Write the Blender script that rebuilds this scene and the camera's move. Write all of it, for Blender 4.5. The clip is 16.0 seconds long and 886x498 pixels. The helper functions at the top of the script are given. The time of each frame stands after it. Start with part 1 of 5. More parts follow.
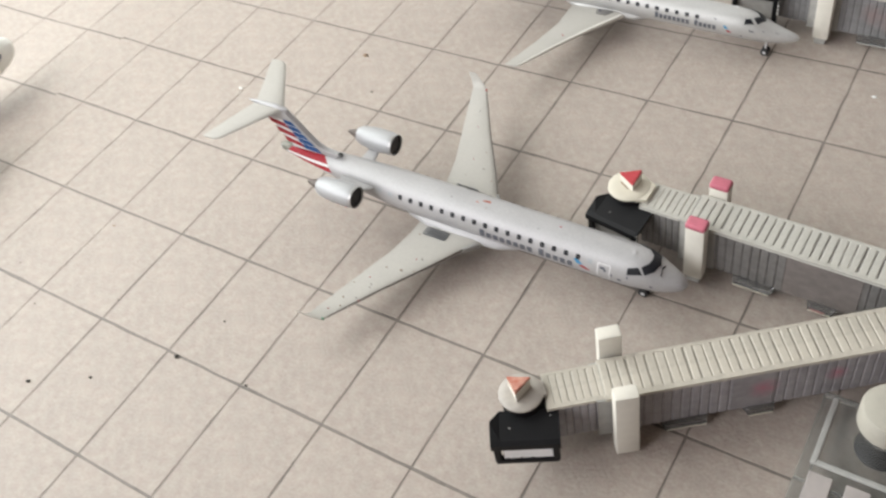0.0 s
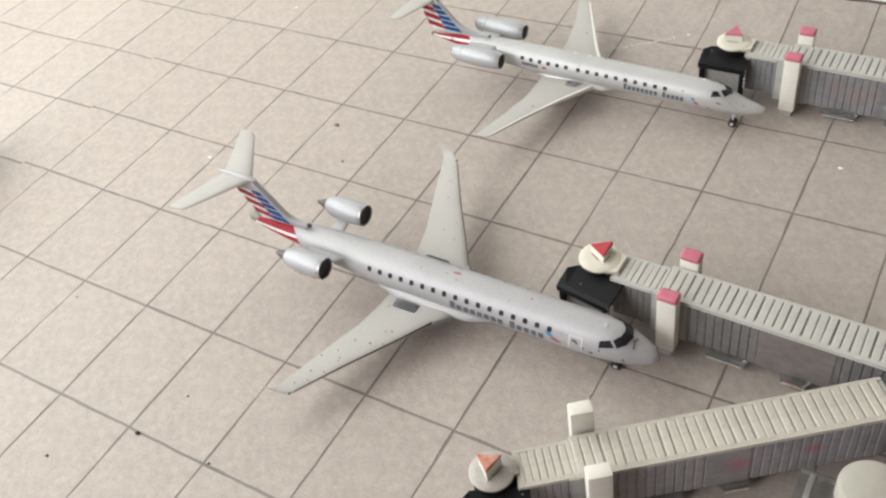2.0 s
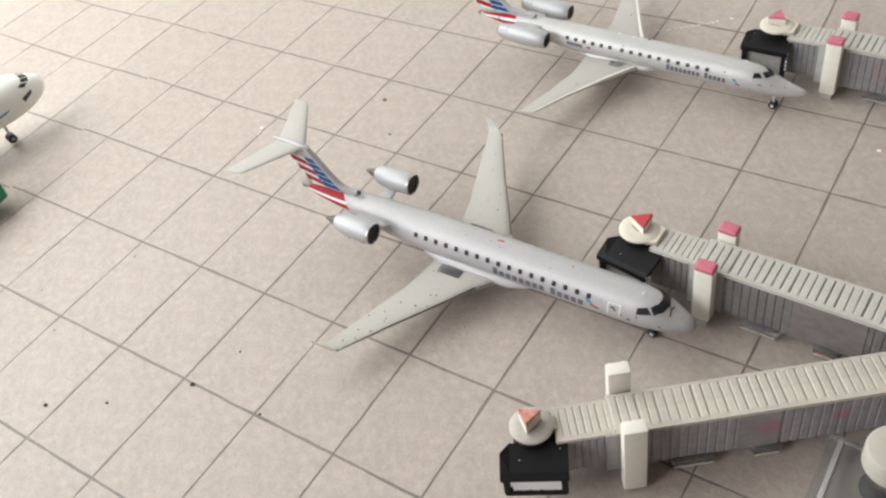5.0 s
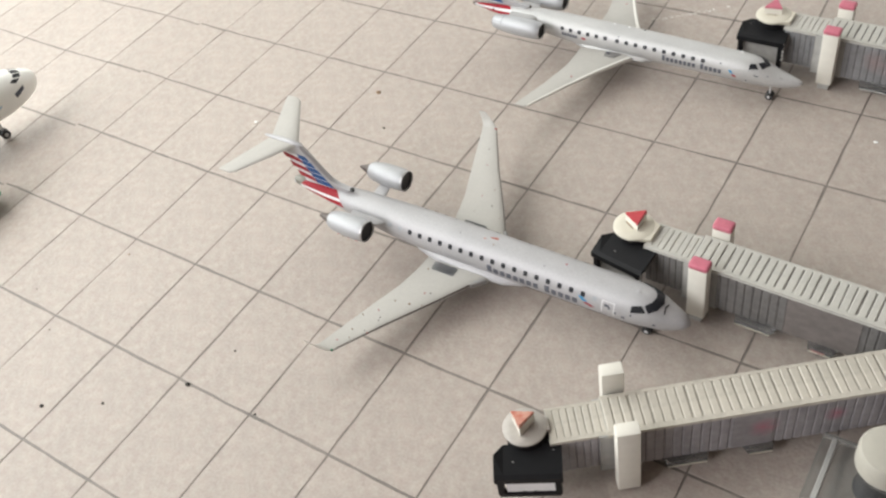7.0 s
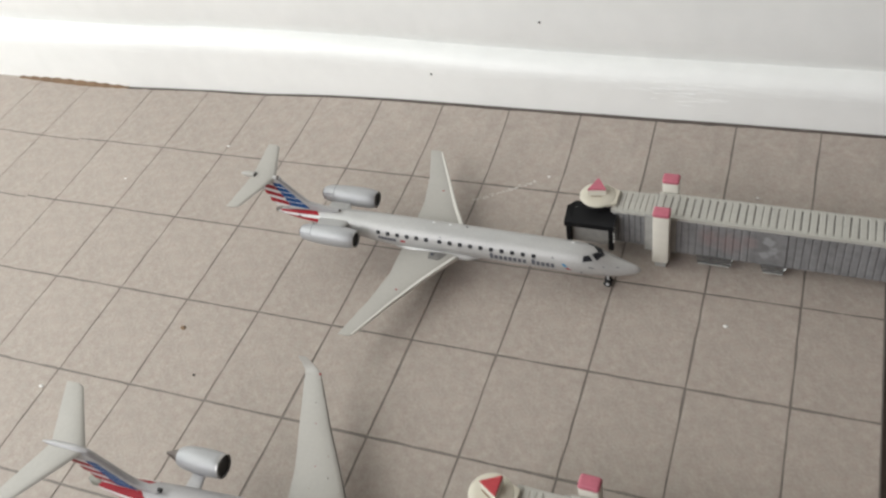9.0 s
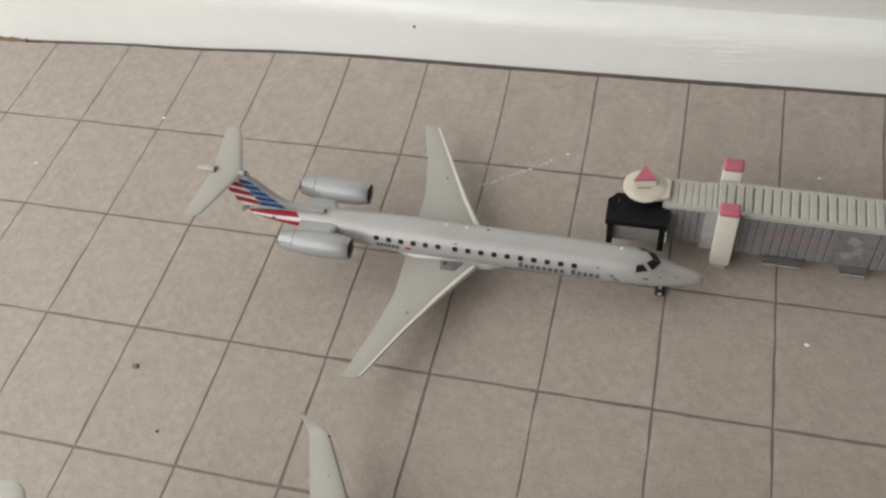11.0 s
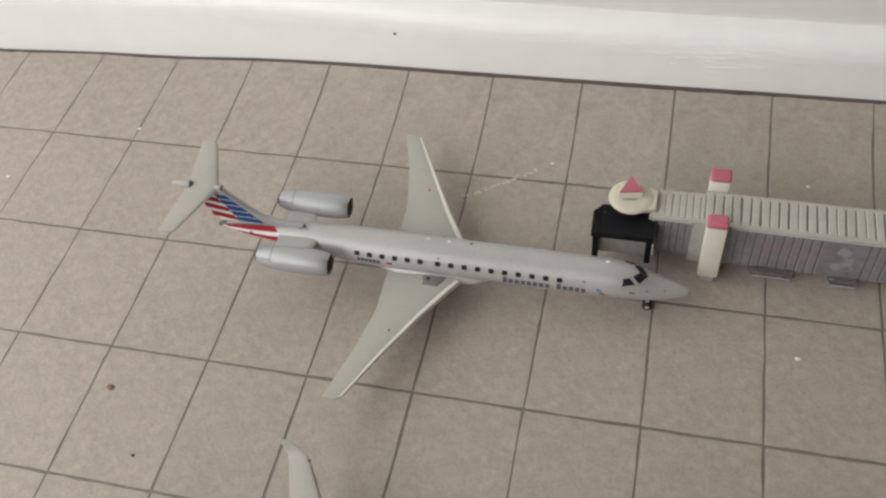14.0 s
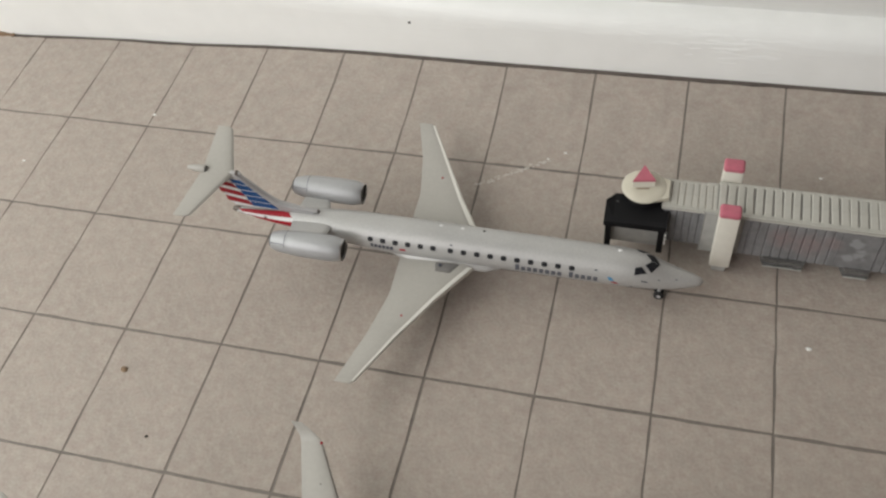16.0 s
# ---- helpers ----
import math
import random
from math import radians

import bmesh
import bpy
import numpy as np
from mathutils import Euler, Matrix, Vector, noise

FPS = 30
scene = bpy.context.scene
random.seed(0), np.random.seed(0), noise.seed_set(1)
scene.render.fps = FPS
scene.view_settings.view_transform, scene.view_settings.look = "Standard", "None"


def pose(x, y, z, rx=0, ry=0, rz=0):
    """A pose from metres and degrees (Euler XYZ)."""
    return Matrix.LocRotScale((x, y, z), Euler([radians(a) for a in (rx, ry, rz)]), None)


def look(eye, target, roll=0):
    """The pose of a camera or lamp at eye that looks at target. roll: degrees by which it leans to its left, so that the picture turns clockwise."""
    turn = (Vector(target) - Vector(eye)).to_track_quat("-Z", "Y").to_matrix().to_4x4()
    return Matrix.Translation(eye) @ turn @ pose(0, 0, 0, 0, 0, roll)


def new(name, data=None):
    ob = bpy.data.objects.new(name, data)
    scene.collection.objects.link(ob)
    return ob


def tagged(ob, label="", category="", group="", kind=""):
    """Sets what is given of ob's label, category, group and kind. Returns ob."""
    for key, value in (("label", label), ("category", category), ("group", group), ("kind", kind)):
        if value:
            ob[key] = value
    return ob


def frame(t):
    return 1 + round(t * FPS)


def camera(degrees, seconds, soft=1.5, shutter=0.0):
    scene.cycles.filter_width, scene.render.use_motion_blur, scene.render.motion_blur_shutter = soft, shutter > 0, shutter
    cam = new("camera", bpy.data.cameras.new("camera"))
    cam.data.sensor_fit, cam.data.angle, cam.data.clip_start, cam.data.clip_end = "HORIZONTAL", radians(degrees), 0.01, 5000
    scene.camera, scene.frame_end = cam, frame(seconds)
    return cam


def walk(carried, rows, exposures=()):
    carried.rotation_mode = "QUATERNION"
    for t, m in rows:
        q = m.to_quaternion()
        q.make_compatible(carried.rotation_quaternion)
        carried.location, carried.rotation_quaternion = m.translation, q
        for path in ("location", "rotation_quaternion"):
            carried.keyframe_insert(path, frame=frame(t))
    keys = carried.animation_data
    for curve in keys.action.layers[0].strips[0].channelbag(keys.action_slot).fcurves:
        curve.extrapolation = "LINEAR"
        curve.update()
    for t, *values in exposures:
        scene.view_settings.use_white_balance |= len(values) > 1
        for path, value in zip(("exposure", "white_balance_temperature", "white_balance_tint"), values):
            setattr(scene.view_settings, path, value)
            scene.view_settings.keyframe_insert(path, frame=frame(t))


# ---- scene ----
cam = camera(51.2, 16.0, soft=2.35, shutter=0.5)
PATH = [
    (0, (0.03625, -0.14758, 0.11577), (0.02298, -0.13237, 0.09358), -13.49),
    (0.5, (0.03825, -0.14947, 0.11847), (0.02394, -0.13406, 0.09706), -14.78),
    (1, (0.03694, -0.14725, 0.11705), (0.02302, -0.13070, 0.09627), -12.90),
    (1.5, (0.03609, -0.14662, 0.11593), (0.02263, -0.12953, 0.09527), -11.55),
    (2, (0.03573, -0.14533, 0.11507), (0.02257, -0.12830, 0.09417), -11.13),
    (2.5, (0.03532, -0.14454, 0.11516), (0.02240, -0.12744, 0.09417), -11.04),
    (3, (0.03498, -0.14377, 0.11494), (0.02213, -0.12679, 0.09380), -11.27),
    (3.5, (0.03565, -0.14516, 0.11555), (0.02268, -0.12858, 0.09417), -11.50),
    (4, (0.03590, -0.14863, 0.11451), (0.02260, -0.13219, 0.09322), -11.10),
    (4.2, (0.03749, -0.15274, 0.11526), (0.02368, -0.13640, 0.09422), -11.10),
    (6.5, (0.03740, -0.14951, 0.11782), (0.02349, -0.13331, 0.09676), -12.00),
    (7, (0.03743, -0.14887, 0.11849), (0.02365, -0.13309, 0.09702), -12.46),
    (7.5, (0.03697, -0.14816, 0.11744), (0.02350, -0.13248, 0.09570), -12.11),
    (8, (0.03585, -0.14575, 0.11673), (0.02273, -0.13001, 0.09482), -12.68),
    (8.2, (0.03652, -0.13956, 0.11908), (0.02322, -0.12315, 0.09778), -14.71),
    (8.5, (0.03350, -0.12320, 0.12368), (0.02160, -0.10654, 0.10175), -15.67),
    (8.7, (0.03153, -0.11783, 0.12454), (0.02078, -0.09983, 0.10308), -13.77),
    (8.8, (0.03020, -0.11600, 0.12499), (0.01989, -0.09707, 0.10413), -12.27),
    (9, (0.02643, -0.11348, 0.12540), (0.01639, -0.09434, 0.10459), -11.88),
    (9.2, (0.02003, -0.11028, 0.12348), (0.01084, -0.09221, 0.10136), -10.38),
    (11.3, (-0.00327, -0.08472, 0.11586), (-0.00968, -0.06688, 0.09261), -8.54),
    (11.5, (-0.00275, -0.08401, 0.11608), (-0.00928, -0.06618, 0.09286), -8.95),
    (12, (-0.00239, -0.08422, 0.11662), (-0.00907, -0.06614, 0.09363), -8.98),
    (12.5, (-0.00344, -0.08403, 0.11448), (-0.00957, -0.06609, 0.09123), -7.68),
    (13, (-0.00325, -0.08316, 0.11470), (-0.00930, -0.06516, 0.09147), -7.69),
    (13.5, (-0.00291, -0.08219, 0.11492), (-0.00891, -0.06420, 0.09167), -7.90),
    (14, (-0.00338, -0.08257, 0.11488), (-0.00948, -0.06475, 0.09153), -8.05),
    (14.5, (-0.00303, -0.08391, 0.11533), (-0.00941, -0.06598, 0.09213), -8.43),
    (15, (-0.00267, -0.08371, 0.11659), (-0.00922, -0.06576, 0.09346), -8.85),
    (15.5, (-0.00382, -0.08289, 0.11498), (-0.01020, -0.06528, 0.09154), -8.52),
    (16, (-0.00389, -0.08413, 0.11470), (-0.01020, -0.06648, 0.09128), -7.99),
]
EXPOSURES = [(0.0, 0.19, 6620, 9.7), (1.0, 0.15, 6620, 9.6), (1.5, 0.01, 6620, 9.4), (2.0, 0.17, 6620, 9.5), (3.0, 0.19, 6620, 9.7), (8.0, 0.18, 6640, 9.6), (8.5, -0.15, 6640, 9.5),
             (9.0, -0.33, 6650, 9.5), (9.2, -0.44, 6680, 9.6), (11.3, -0.51, 6830, 9.6), (16.0, -0.51, 6850, 9.6)]
walk(cam, [(t, look(eye, target, roll)) for t, eye, target, roll in PATH], EXPOSURES)
TILE_X, TILE_Y = 16.0, 21.04          # apron slabs, in millimetres
MM = 0.001

# ---------------------------------------------------------------- light
world = bpy.data.worlds.new("sky")
scene.world = world
world.use_nodes = True
wn = world.node_tree.nodes
sky = wn.new("ShaderNodeTexSky")
sky.sky_type = "NISHITA"
sky.sun_disc = False
sky.sun_elevation, sky.sun_rotation = radians(40), radians(200)
world.node_tree.links.new(sky.outputs[0], wn["Background"].inputs[0])
wn["Background"].inputs[1].default_value = 0.08


def window_light(name, m, width, height, watts, colour):
    data = bpy.data.lights.new(name, "AREA")
    data.shape, data.size, data.size_y, data.energy, data.color = "RECTANGLE", width, height, watts, colour
    ob = new(name, data)
    ob.matrix_world = m
    return ob


window_light("window_daylight", look((-0.325, -0.12, 0.225), (-0.08, -0.05, 0.0)), 0.42, 0.36, 2.14, (0.93, 0.972, 0.955))
window_light("south_window_daylight", look((-0.325, -0.69, 0.39), (-0.06, -0.05, 0.0)), 0.27, 0.44, 2.8, (0.945, 0.94, 0.99))


# ---------------------------------------------------------------- materials
def material(name, colour, rough=0.5, metal=0.0, spread=0.08, fine=900.0, coarse=60.0, bump=0.0, bump_scale=900.0,
             coat=0.0, specular=0.5, stretch=(1, 1, 1), pieces=0.0, sheen_rough=0.08, second=None, second_scale=800.0, second_span=0.14):
    """Principled surface with fine grain and broad mottling; scales are per metre."""
    m = bpy.data.materials.new(name)
    m.use_nodes = True
    n, l = m.node_tree.nodes, m.node_tree.links
    p = n["Principled BSDF"]
    tc = n.new("ShaderNodeTexCoord")
    co = tc.outputs["Object"]
    a, b = n.new("ShaderNodeTexNoise"), n.new("ShaderNodeTexNoise")
    a.inputs["Scale"].default_value, a.inputs["Detail"].default_value = fine, 4
    b.inputs["Scale"].default_value, b.inputs["Detail"].default_value = coarse, 3
    for x in (a, b):
        l.new(co, x.inputs["Vector"])
    mix = n.new("ShaderNodeMath")
    mix.operation = "ADD"
    l.new(a.outputs[0], mix.inputs[0])
    l.new(b.outputs[0], mix.inputs[1])
    value = mix.outputs[0]
    if pieces:
        info = n.new("ShaderNodeObjectInfo")
        mul = n.new("ShaderNodeMath")
        mul.operation = "MULTIPLY_ADD"
        mul.inputs[1].default_value = pieces
        l.new(info.outputs["Random"], mul.inputs[0])
        l.new(value, mul.inputs[2])
        value = mul.outputs[0]
    ramp = n.new("ShaderNodeMapRange")
    ramp.inputs["From Min"].default_value, ramp.inputs["From Max"].default_value = 0.65, 1.35 + pieces
    ramp.inputs["To Min"].default_value, ramp.inputs["To Max"].default_value = 1 - spread, 1 + spread
    l.new(value, ramp.inputs["Value"])
    tint = n.new("ShaderNodeVectorMath")
    tint.operation = "SCALE"
    tint.inputs[0].default_value = colour[:3]
    if second:
        d = n.new("ShaderNodeTexNoise")
        d.inputs["Scale"].default_value, d.inputs["Detail"].default_value = second_scale, 3
        l.new(co, d.inputs["Vector"])
        span = n.new("ShaderNodeMapRange")
        span.inputs["From Min"].default_value, span.inputs["From Max"].default_value = 0.5 - second_span, 0.5 + second_span
        l.new(d.outputs[0], span.inputs["Value"])
        two = n.new("ShaderNodeMix")
        two.data_type = "RGBA"
        l.new(span.outputs[0], two.inputs[0])
        two.inputs[6].default_value, two.inputs[7].default_value = (*colour, 1), (*second, 1)
        l.new(two.outputs[2], tint.inputs[0])
    l.new(ramp.outputs[0], tint.inputs["Scale"])
    l.new(tint.outputs[0], p.inputs["Base Color"])
    rr = n.new("ShaderNodeMapRange")
    rr.inputs["To Min"].default_value, rr.inputs["To Max"].default_value = max(0.02, rough - sheen_rough), min(1, rough + sheen_rough)
    l.new(b.outputs[0], rr.inputs["Value"])
    l.new(rr.outputs[0], p.inputs["Roughness"])
    p.inputs["Metallic"].default_value = metal
    p.inputs["Coat Weight"].default_value = coat
    p.inputs["Specular IOR Level"].default_value = specular
    if bump:
        c = n.new("ShaderNodeTexNoise")
        c.inputs["Scale"].default_value, c.inputs["Detail"].default_value = bump_scale, 5
        sc = n.new("ShaderNodeVectorMath")
        sc.operation = "MULTIPLY"
        sc.inputs[1].default_value = stretch
        l.new(co, sc.inputs[0])
        l.new(sc.outputs[0], c.inputs["Vector"])
        bn = n.new("ShaderNodeBump")
        bn.inputs["Strength"].default_value, bn.inputs["Distance"].default_value = 0.6, bump * MM
        l.new(c.outputs[0], bn.inputs["Height"])
        l.new(bn.outputs[0], p.inputs["Normal"])
    return m


def clear_plastic(name, colour, rough):
    m = material(name, colour, rough, spread=0.03)
    p = m.node_tree.nodes["Principled BSDF"]
    p.inputs["Transmission Weight"].default_value = 0.9
    p.inputs["IOR"].default_value = 1.45
    return m


M_SLAB = material("apron_slab", (0.402, 0.355, 0.313), 0.54, spread=0.15, fine=2200, coarse=300, second=(0.362, 0.302, 0.265), second_scale=700, second_span=0.20, bump=0.16, bump_scale=1800, pieces=0.10)
M_JOINT = material("apron_joint", (0.178, 0.155, 0.137), 0.5, spread=0.25, fine=1200)
M_CARD = material("card_edge", (0.20, 0.125, 0.075), 0.85, spread=0.2, fine=700)
M_GAP = material("gap_shade", (0.10, 0.082, 0.072), 0.9, spread=0.3, fine=900)
M_WOOD = material("dark_floorboard", (0.075, 0.045, 0.03), 0.45, spread=0.35, fine=300, coarse=25, bump=0.1)
M_GLOSS = material("white_gloss_paint", (0.90, 0.905, 0.89), 0.40, spread=0.03, fine=200, coarse=30, bump=0.16, bump_scale=1300, stretch=(0.13, 0.6, 0.8))
M_PLASTER = material("wall_plaster", (0.76, 0.74, 0.70), 0.8, spread=0.04, fine=300, coarse=8)
M_SILVER = material("silver_paint", (0.475, 0.472, 0.465), 0.46, metal=0.28, specular=0.35, spread=0.09, fine=3200, coarse=120)
M_SILVER_B = material("satin_silver_paint", (0.418, 0.412, 0.418), 0.47, metal=0.22, specular=0.35, spread=0.09, fine=3200, coarse=120)
M_NACELLE = material("silver_nacelle", (0.41, 0.415, 0.425), 0.46, metal=0.33, specular=0.35, spread=0.05, fine=2500, coarse=150)
M_CHROME = material("polished_lip", (0.50, 0.495, 0.49), 0.34, metal=1.0, spread=0.03)
M_WING = material("wing_grey", (0.41, 0.395, 0.365), 0.45, spread=0.05, fine=1800, coarse=160)
M_EDGE = material("pale_leading_edge", (0.62, 0.605, 0.56), 0.55, spread=0.03)
M_DARK = material("dark_glazing", (0.016, 0.017, 0.021), 0.34, spread=0.2, specular=0.3)
M_GREYPATCH = material("faded_grey_print", (0.36, 0.38, 0.40), 0.45)
M_HOLE = material("dark_recess", (0.02, 0.02, 0.02), 0.6)
M_CONE = material("exhaust_brown_metal", (0.12, 0.10, 0.09), 0.45, metal=0.5, spread=0.2)
M_TIP = material("olive_grey_metal", (0.21, 0.205, 0.175), 0.5, metal=0.3, spread=0.15)
M_ROOT = material("dull_grey_root", (0.25, 0.245, 0.235), 0.5, spread=0.15)
M_PANEL = material("tunnel_panel_brown_grey", (0.185, 0.165, 0.155), 0.5, spread=0.22, fine=900, coarse=220)
M_RED = material("livery_red", (0.34, 0.016, 0.028), 0.5, spread=0.12, specular=0.2)
M_BLUE = material("livery_blue", (0.010, 0.07, 0.22), 0.5, spread=0.12, specular=0.2)
M_WHITE = material("livery_white", (0.74, 0.74, 0.74), 0.55, spread=0.03, specular=0.2)
M_TITLE = material("slate_title_print", (0.055, 0.062, 0.085), 0.45, spread=0.15)
M_TITLE_SOFT = material("slate_title_blocks", (0.105, 0.112, 0.135), 0.45, spread=0.15, fine=2500, coarse=500)
M_TYRE = material("black_tyre", (0.015, 0.015, 0.016), 0.6)
M_RIM = material("wheel_hub_grey", (0.55, 0.55, 0.55), 0.4)
M_SLAT = material("tunnel_roof_offwhite", (0.45, 0.44, 0.40), 0.55, spread=0.10, fine=1500, coarse=250, pieces=0.25)
# deck tone far below the slats: the grooves' shadow lines are put into it
M_ROOF = material("tunnel_roof_groove_shade", (0.185, 0.178, 0.165), 0.6, spread=0.15, fine=1500, coarse=250)
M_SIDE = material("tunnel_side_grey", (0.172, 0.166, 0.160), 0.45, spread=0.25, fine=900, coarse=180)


def blots(m, print_colour, spots, crisp):
    """Worn print in blots over a material; spots are (x, z, radius) in millimetres."""
    n, l = m.node_tree.nodes, m.node_tree.links
    p = n["Principled BSDF"]
    body = p.inputs["Base Color"].links[0].from_socket
    tc = n.new("ShaderNodeTexCoord")
    total = None
    for x, z, r in spots:
        flat = n.new("ShaderNodeVectorMath")
        flat.operation = "MULTIPLY"
        flat.inputs[1].default_value = (1, 0, 1)
        l.new(tc.outputs["Object"], flat.inputs[0])
        d = n.new("ShaderNodeVectorMath")
        d.operation = "DISTANCE"
        d.inputs[1].default_value = (x * MM, 0, z * MM)
        l.new(flat.outputs[0], d.inputs[0])
        fall = n.new("ShaderNodeMapRange")
        fall.interpolation_type = "SMOOTHSTEP"
        fall.inputs["From Min"].default_value, fall.inputs["From Max"].default_value = 0.0, r * MM
        fall.inputs["To Min"].default_value, fall.inputs["To Max"].default_value = 1.0, 0.0
        l.new(d.outputs["Value"], fall.inputs["Value"])
        if total is None:
            total = fall.outputs[0]
        else:
            add = n.new("ShaderNodeMath")
            add.operation = "MAXIMUM"
            l.new(total, add.inputs[0])
            l.new(fall.outputs[0], add.inputs[1])
            total = add.outputs[0]
    tex = n.new("ShaderNodeTexNoise")
    tex.inputs["Scale"].default_value, tex.inputs["Detail"].default_value = 900, 4
    l.new(tc.outputs["Object"], tex.inputs["Vector"])
    mul = n.new("ShaderNodeMath")
    mul.operation = "MULTIPLY"
    l.new(total, mul.inputs[0])
    l.new(tex.outputs[0], mul.inputs[1])
    cut = n.new("ShaderNodeMapRange")
    cut.inputs["From Min"].default_value, cut.inputs["From Max"].default_value = (0.27, 0.42) if crisp else (0.08, 0.62)
    l.new(mul.outputs[0], cut.inputs["Value"])
    two = n.new("ShaderNodeMix")
    two.data_type = "RGBA"
    two.inputs[7].default_value = (*print_colour, 1)
    l.new(cut.outputs[0], two.inputs[0])
    l.new(body, two.inputs[6])
    l.new(two.outputs[2], p.inputs["Base Color"])
    return m


def faded_print(name, base, print_colour, spots, crisp):
    return blots(material(name, base, 0.45, spread=0.22, fine=900, coarse=180), print_colour, spots, crisp)


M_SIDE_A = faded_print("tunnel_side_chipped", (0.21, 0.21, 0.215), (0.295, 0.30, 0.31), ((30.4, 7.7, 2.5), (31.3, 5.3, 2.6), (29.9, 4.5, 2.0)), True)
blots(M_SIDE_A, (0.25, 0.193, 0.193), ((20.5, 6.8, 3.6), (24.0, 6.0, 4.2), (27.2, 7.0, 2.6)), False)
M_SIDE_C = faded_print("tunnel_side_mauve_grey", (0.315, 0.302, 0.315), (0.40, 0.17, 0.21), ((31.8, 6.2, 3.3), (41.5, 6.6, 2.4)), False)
M_SIDE_B = material("tunnel_side_light", (0.36, 0.355, 0.34), 0.45, spread=0.15, fine=900, coarse=200)
M_CREAM = material("cream_plastic", (0.60, 0.565, 0.47), 0.5, spread=0.04)
M_IVORY = material("ivory_post_plastic", (0.70, 0.675, 0.605), 0.45, spread=0.05)
M_PINK = material("pink_paint", (0.50, 0.135, 0.185), 0.5, spread=0.12, fine=1500)
M_WEDGE = material("red_wedge_paint", (0.41, 0.032, 0.042), 0.45, spread=0.15, fine=1500)
M_WORN = material("worn_orange_paint", (0.45, 0.115, 0.07), 0.25, spread=0.2, fine=700, coarse=500, second=(0.52, 0.29, 0.22), second_scale=700, coat=0.5)
M_ROOF_B = material("tunnel_roof_cream_grooves", (0.40, 0.38, 0.335), 0.6, spread=0.2, fine=1500, coarse=250)
M_DISC = material("grimy_beige_plate", (0.38, 0.35, 0.315), 0.4, spread=0.15, fine=600, coarse=300)
M_CAP = material("dull_cream_plastic", (0.42, 0.40, 0.345), 0.5, spread=0.06)
M_CHIP = material("faded_pink_chip", (0.40, 0.21, 0.20), 0.5, spread=0.2, fine=900)
M_STRIP = material("grey_pink_strip", (0.42, 0.385, 0.37), 0.6, spread=0.08)
M_FOOT = clear_plastic("grey_clear_foot", (0.62, 0.63, 0.63), 0.2)
M_SLAT_B = material("tunnel_roof_cream", (0.465, 0.432, 0.372), 0.5, spread=0.16, fine=1300, coarse=220, pieces=0.25)
M_BLACK = material("black_plastic", (0.006, 0.006, 0.007), 0.55, spread=0.25)
M_BLACK.node_tree.nodes["Principled BSDF"].inputs["Specular IOR Level"].default_value = 0.22
M_PAPER = material("white_paper", (0.82, 0.82, 0.83), 0.7, spread=0.03)
M_CLEAR = clear_plastic("clear_plastic", (0.66, 0.68, 0.66), 0.10)
M_FROST = material("frosted_edge", (0.42, 0.42, 0.40), 0.3, spread=0.12)
M_GREEN = material("green_engine_paint", (0.0, 0.21, 0.10), 0.3, spread=0.08, coat=0.4)
M_TEAL = material("teal_print", (0.02, 0.24, 0.22), 0.4)
M_CYAN = material("light_blue_print", (0.05, 0.25, 0.45), 0.4)
M_JET_WHITE = material("white_airframe", (0.82, 0.82, 0.78), 0.3, spread=0.02, coat=0.4)
M_CRUMB = material("dark_crumb", (0.03, 0.025, 0.02), 0.8, spread=0.4)
M_CRUMB_B = material("brown_crumb", (0.24, 0.16, 0.10), 0.8, spread=0.4)
M_FLAKE = material("white_flake", (0.80, 0.80, 0.78), 0.7)
M_SCUFF = material("chalky_scuff", (0.53, 0.495, 0.455), 0.35, spread=0.25, fine=2500)


# ---------------------------------------------------------------- mesh helpers (all in millimetres)
def part(name, bm, mat, parent=None, label="", smooth=False):
    me = bpy.data.meshes.new(name)
    bmesh.ops.recalc_face_normals(bm, faces=bm.faces)
    bmesh.ops.scale(bm, vec=(MM, MM, MM), verts=bm.verts)
    bm.to_mesh(me)
    bm.free()
    me.materials.append(mat)
    if smooth:
        for f in me.polygons:
            f.use_smooth = True
        me.set_sharp_from_angle(angle=radians(38))
    ob = new(name, me)
    if parent:
        ob.parent = parent
    if label:
        ob["label"] = label
    return ob


def box(bm, x0, x1, y0, y1, z0, z1, bevel=0.0, seg=1):
    made = bmesh.ops.create_cube(bm, size=1)["verts"]
    for v in made:
        v.co = Vector(((x0 + x1) / 2 + v.co.x * (x1 - x0), (y0 + y1) / 2 + v.co.y * (y1 - y0), (z0 + z1) / 2 + v.co.z * (z1 - z0)))
    if bevel:
        edges = {e for v in made for e in v.link_edges}
        bmesh.ops.bevel(bm, geom=list(edges), offset=bevel, segments=seg, affect="EDGES", profile=0.6)
    return made


def loft(bm, rings, cap=True):
    """Skin a list of closed rings of equal length."""
    vs = [[bm.verts.new(p) for p in ring] for ring in rings]
    n = len(vs[0])
    for a, b in zip(vs, vs[1:]):
        for i in range(n):
            bm.faces.new((a[i], a[(i + 1) % n], b[(i + 1) % n], b[i]))
    if cap:
        bm.faces.new(vs[0][::-1])
        bm.faces.new(vs[-1])
    return vs


def lathe_x(bm, profile, cx, cy, cz, n=24, close=False):
    """Turn (x, r) points round an axis along x."""
    rings = [[(cx + x, cy + r * math.cos(2 * math.pi * i / n), cz + r * math.sin(2 * math.pi * i / n)) for i in range(n)] for x, r in profile]
    loft(bm, rings, cap=close)


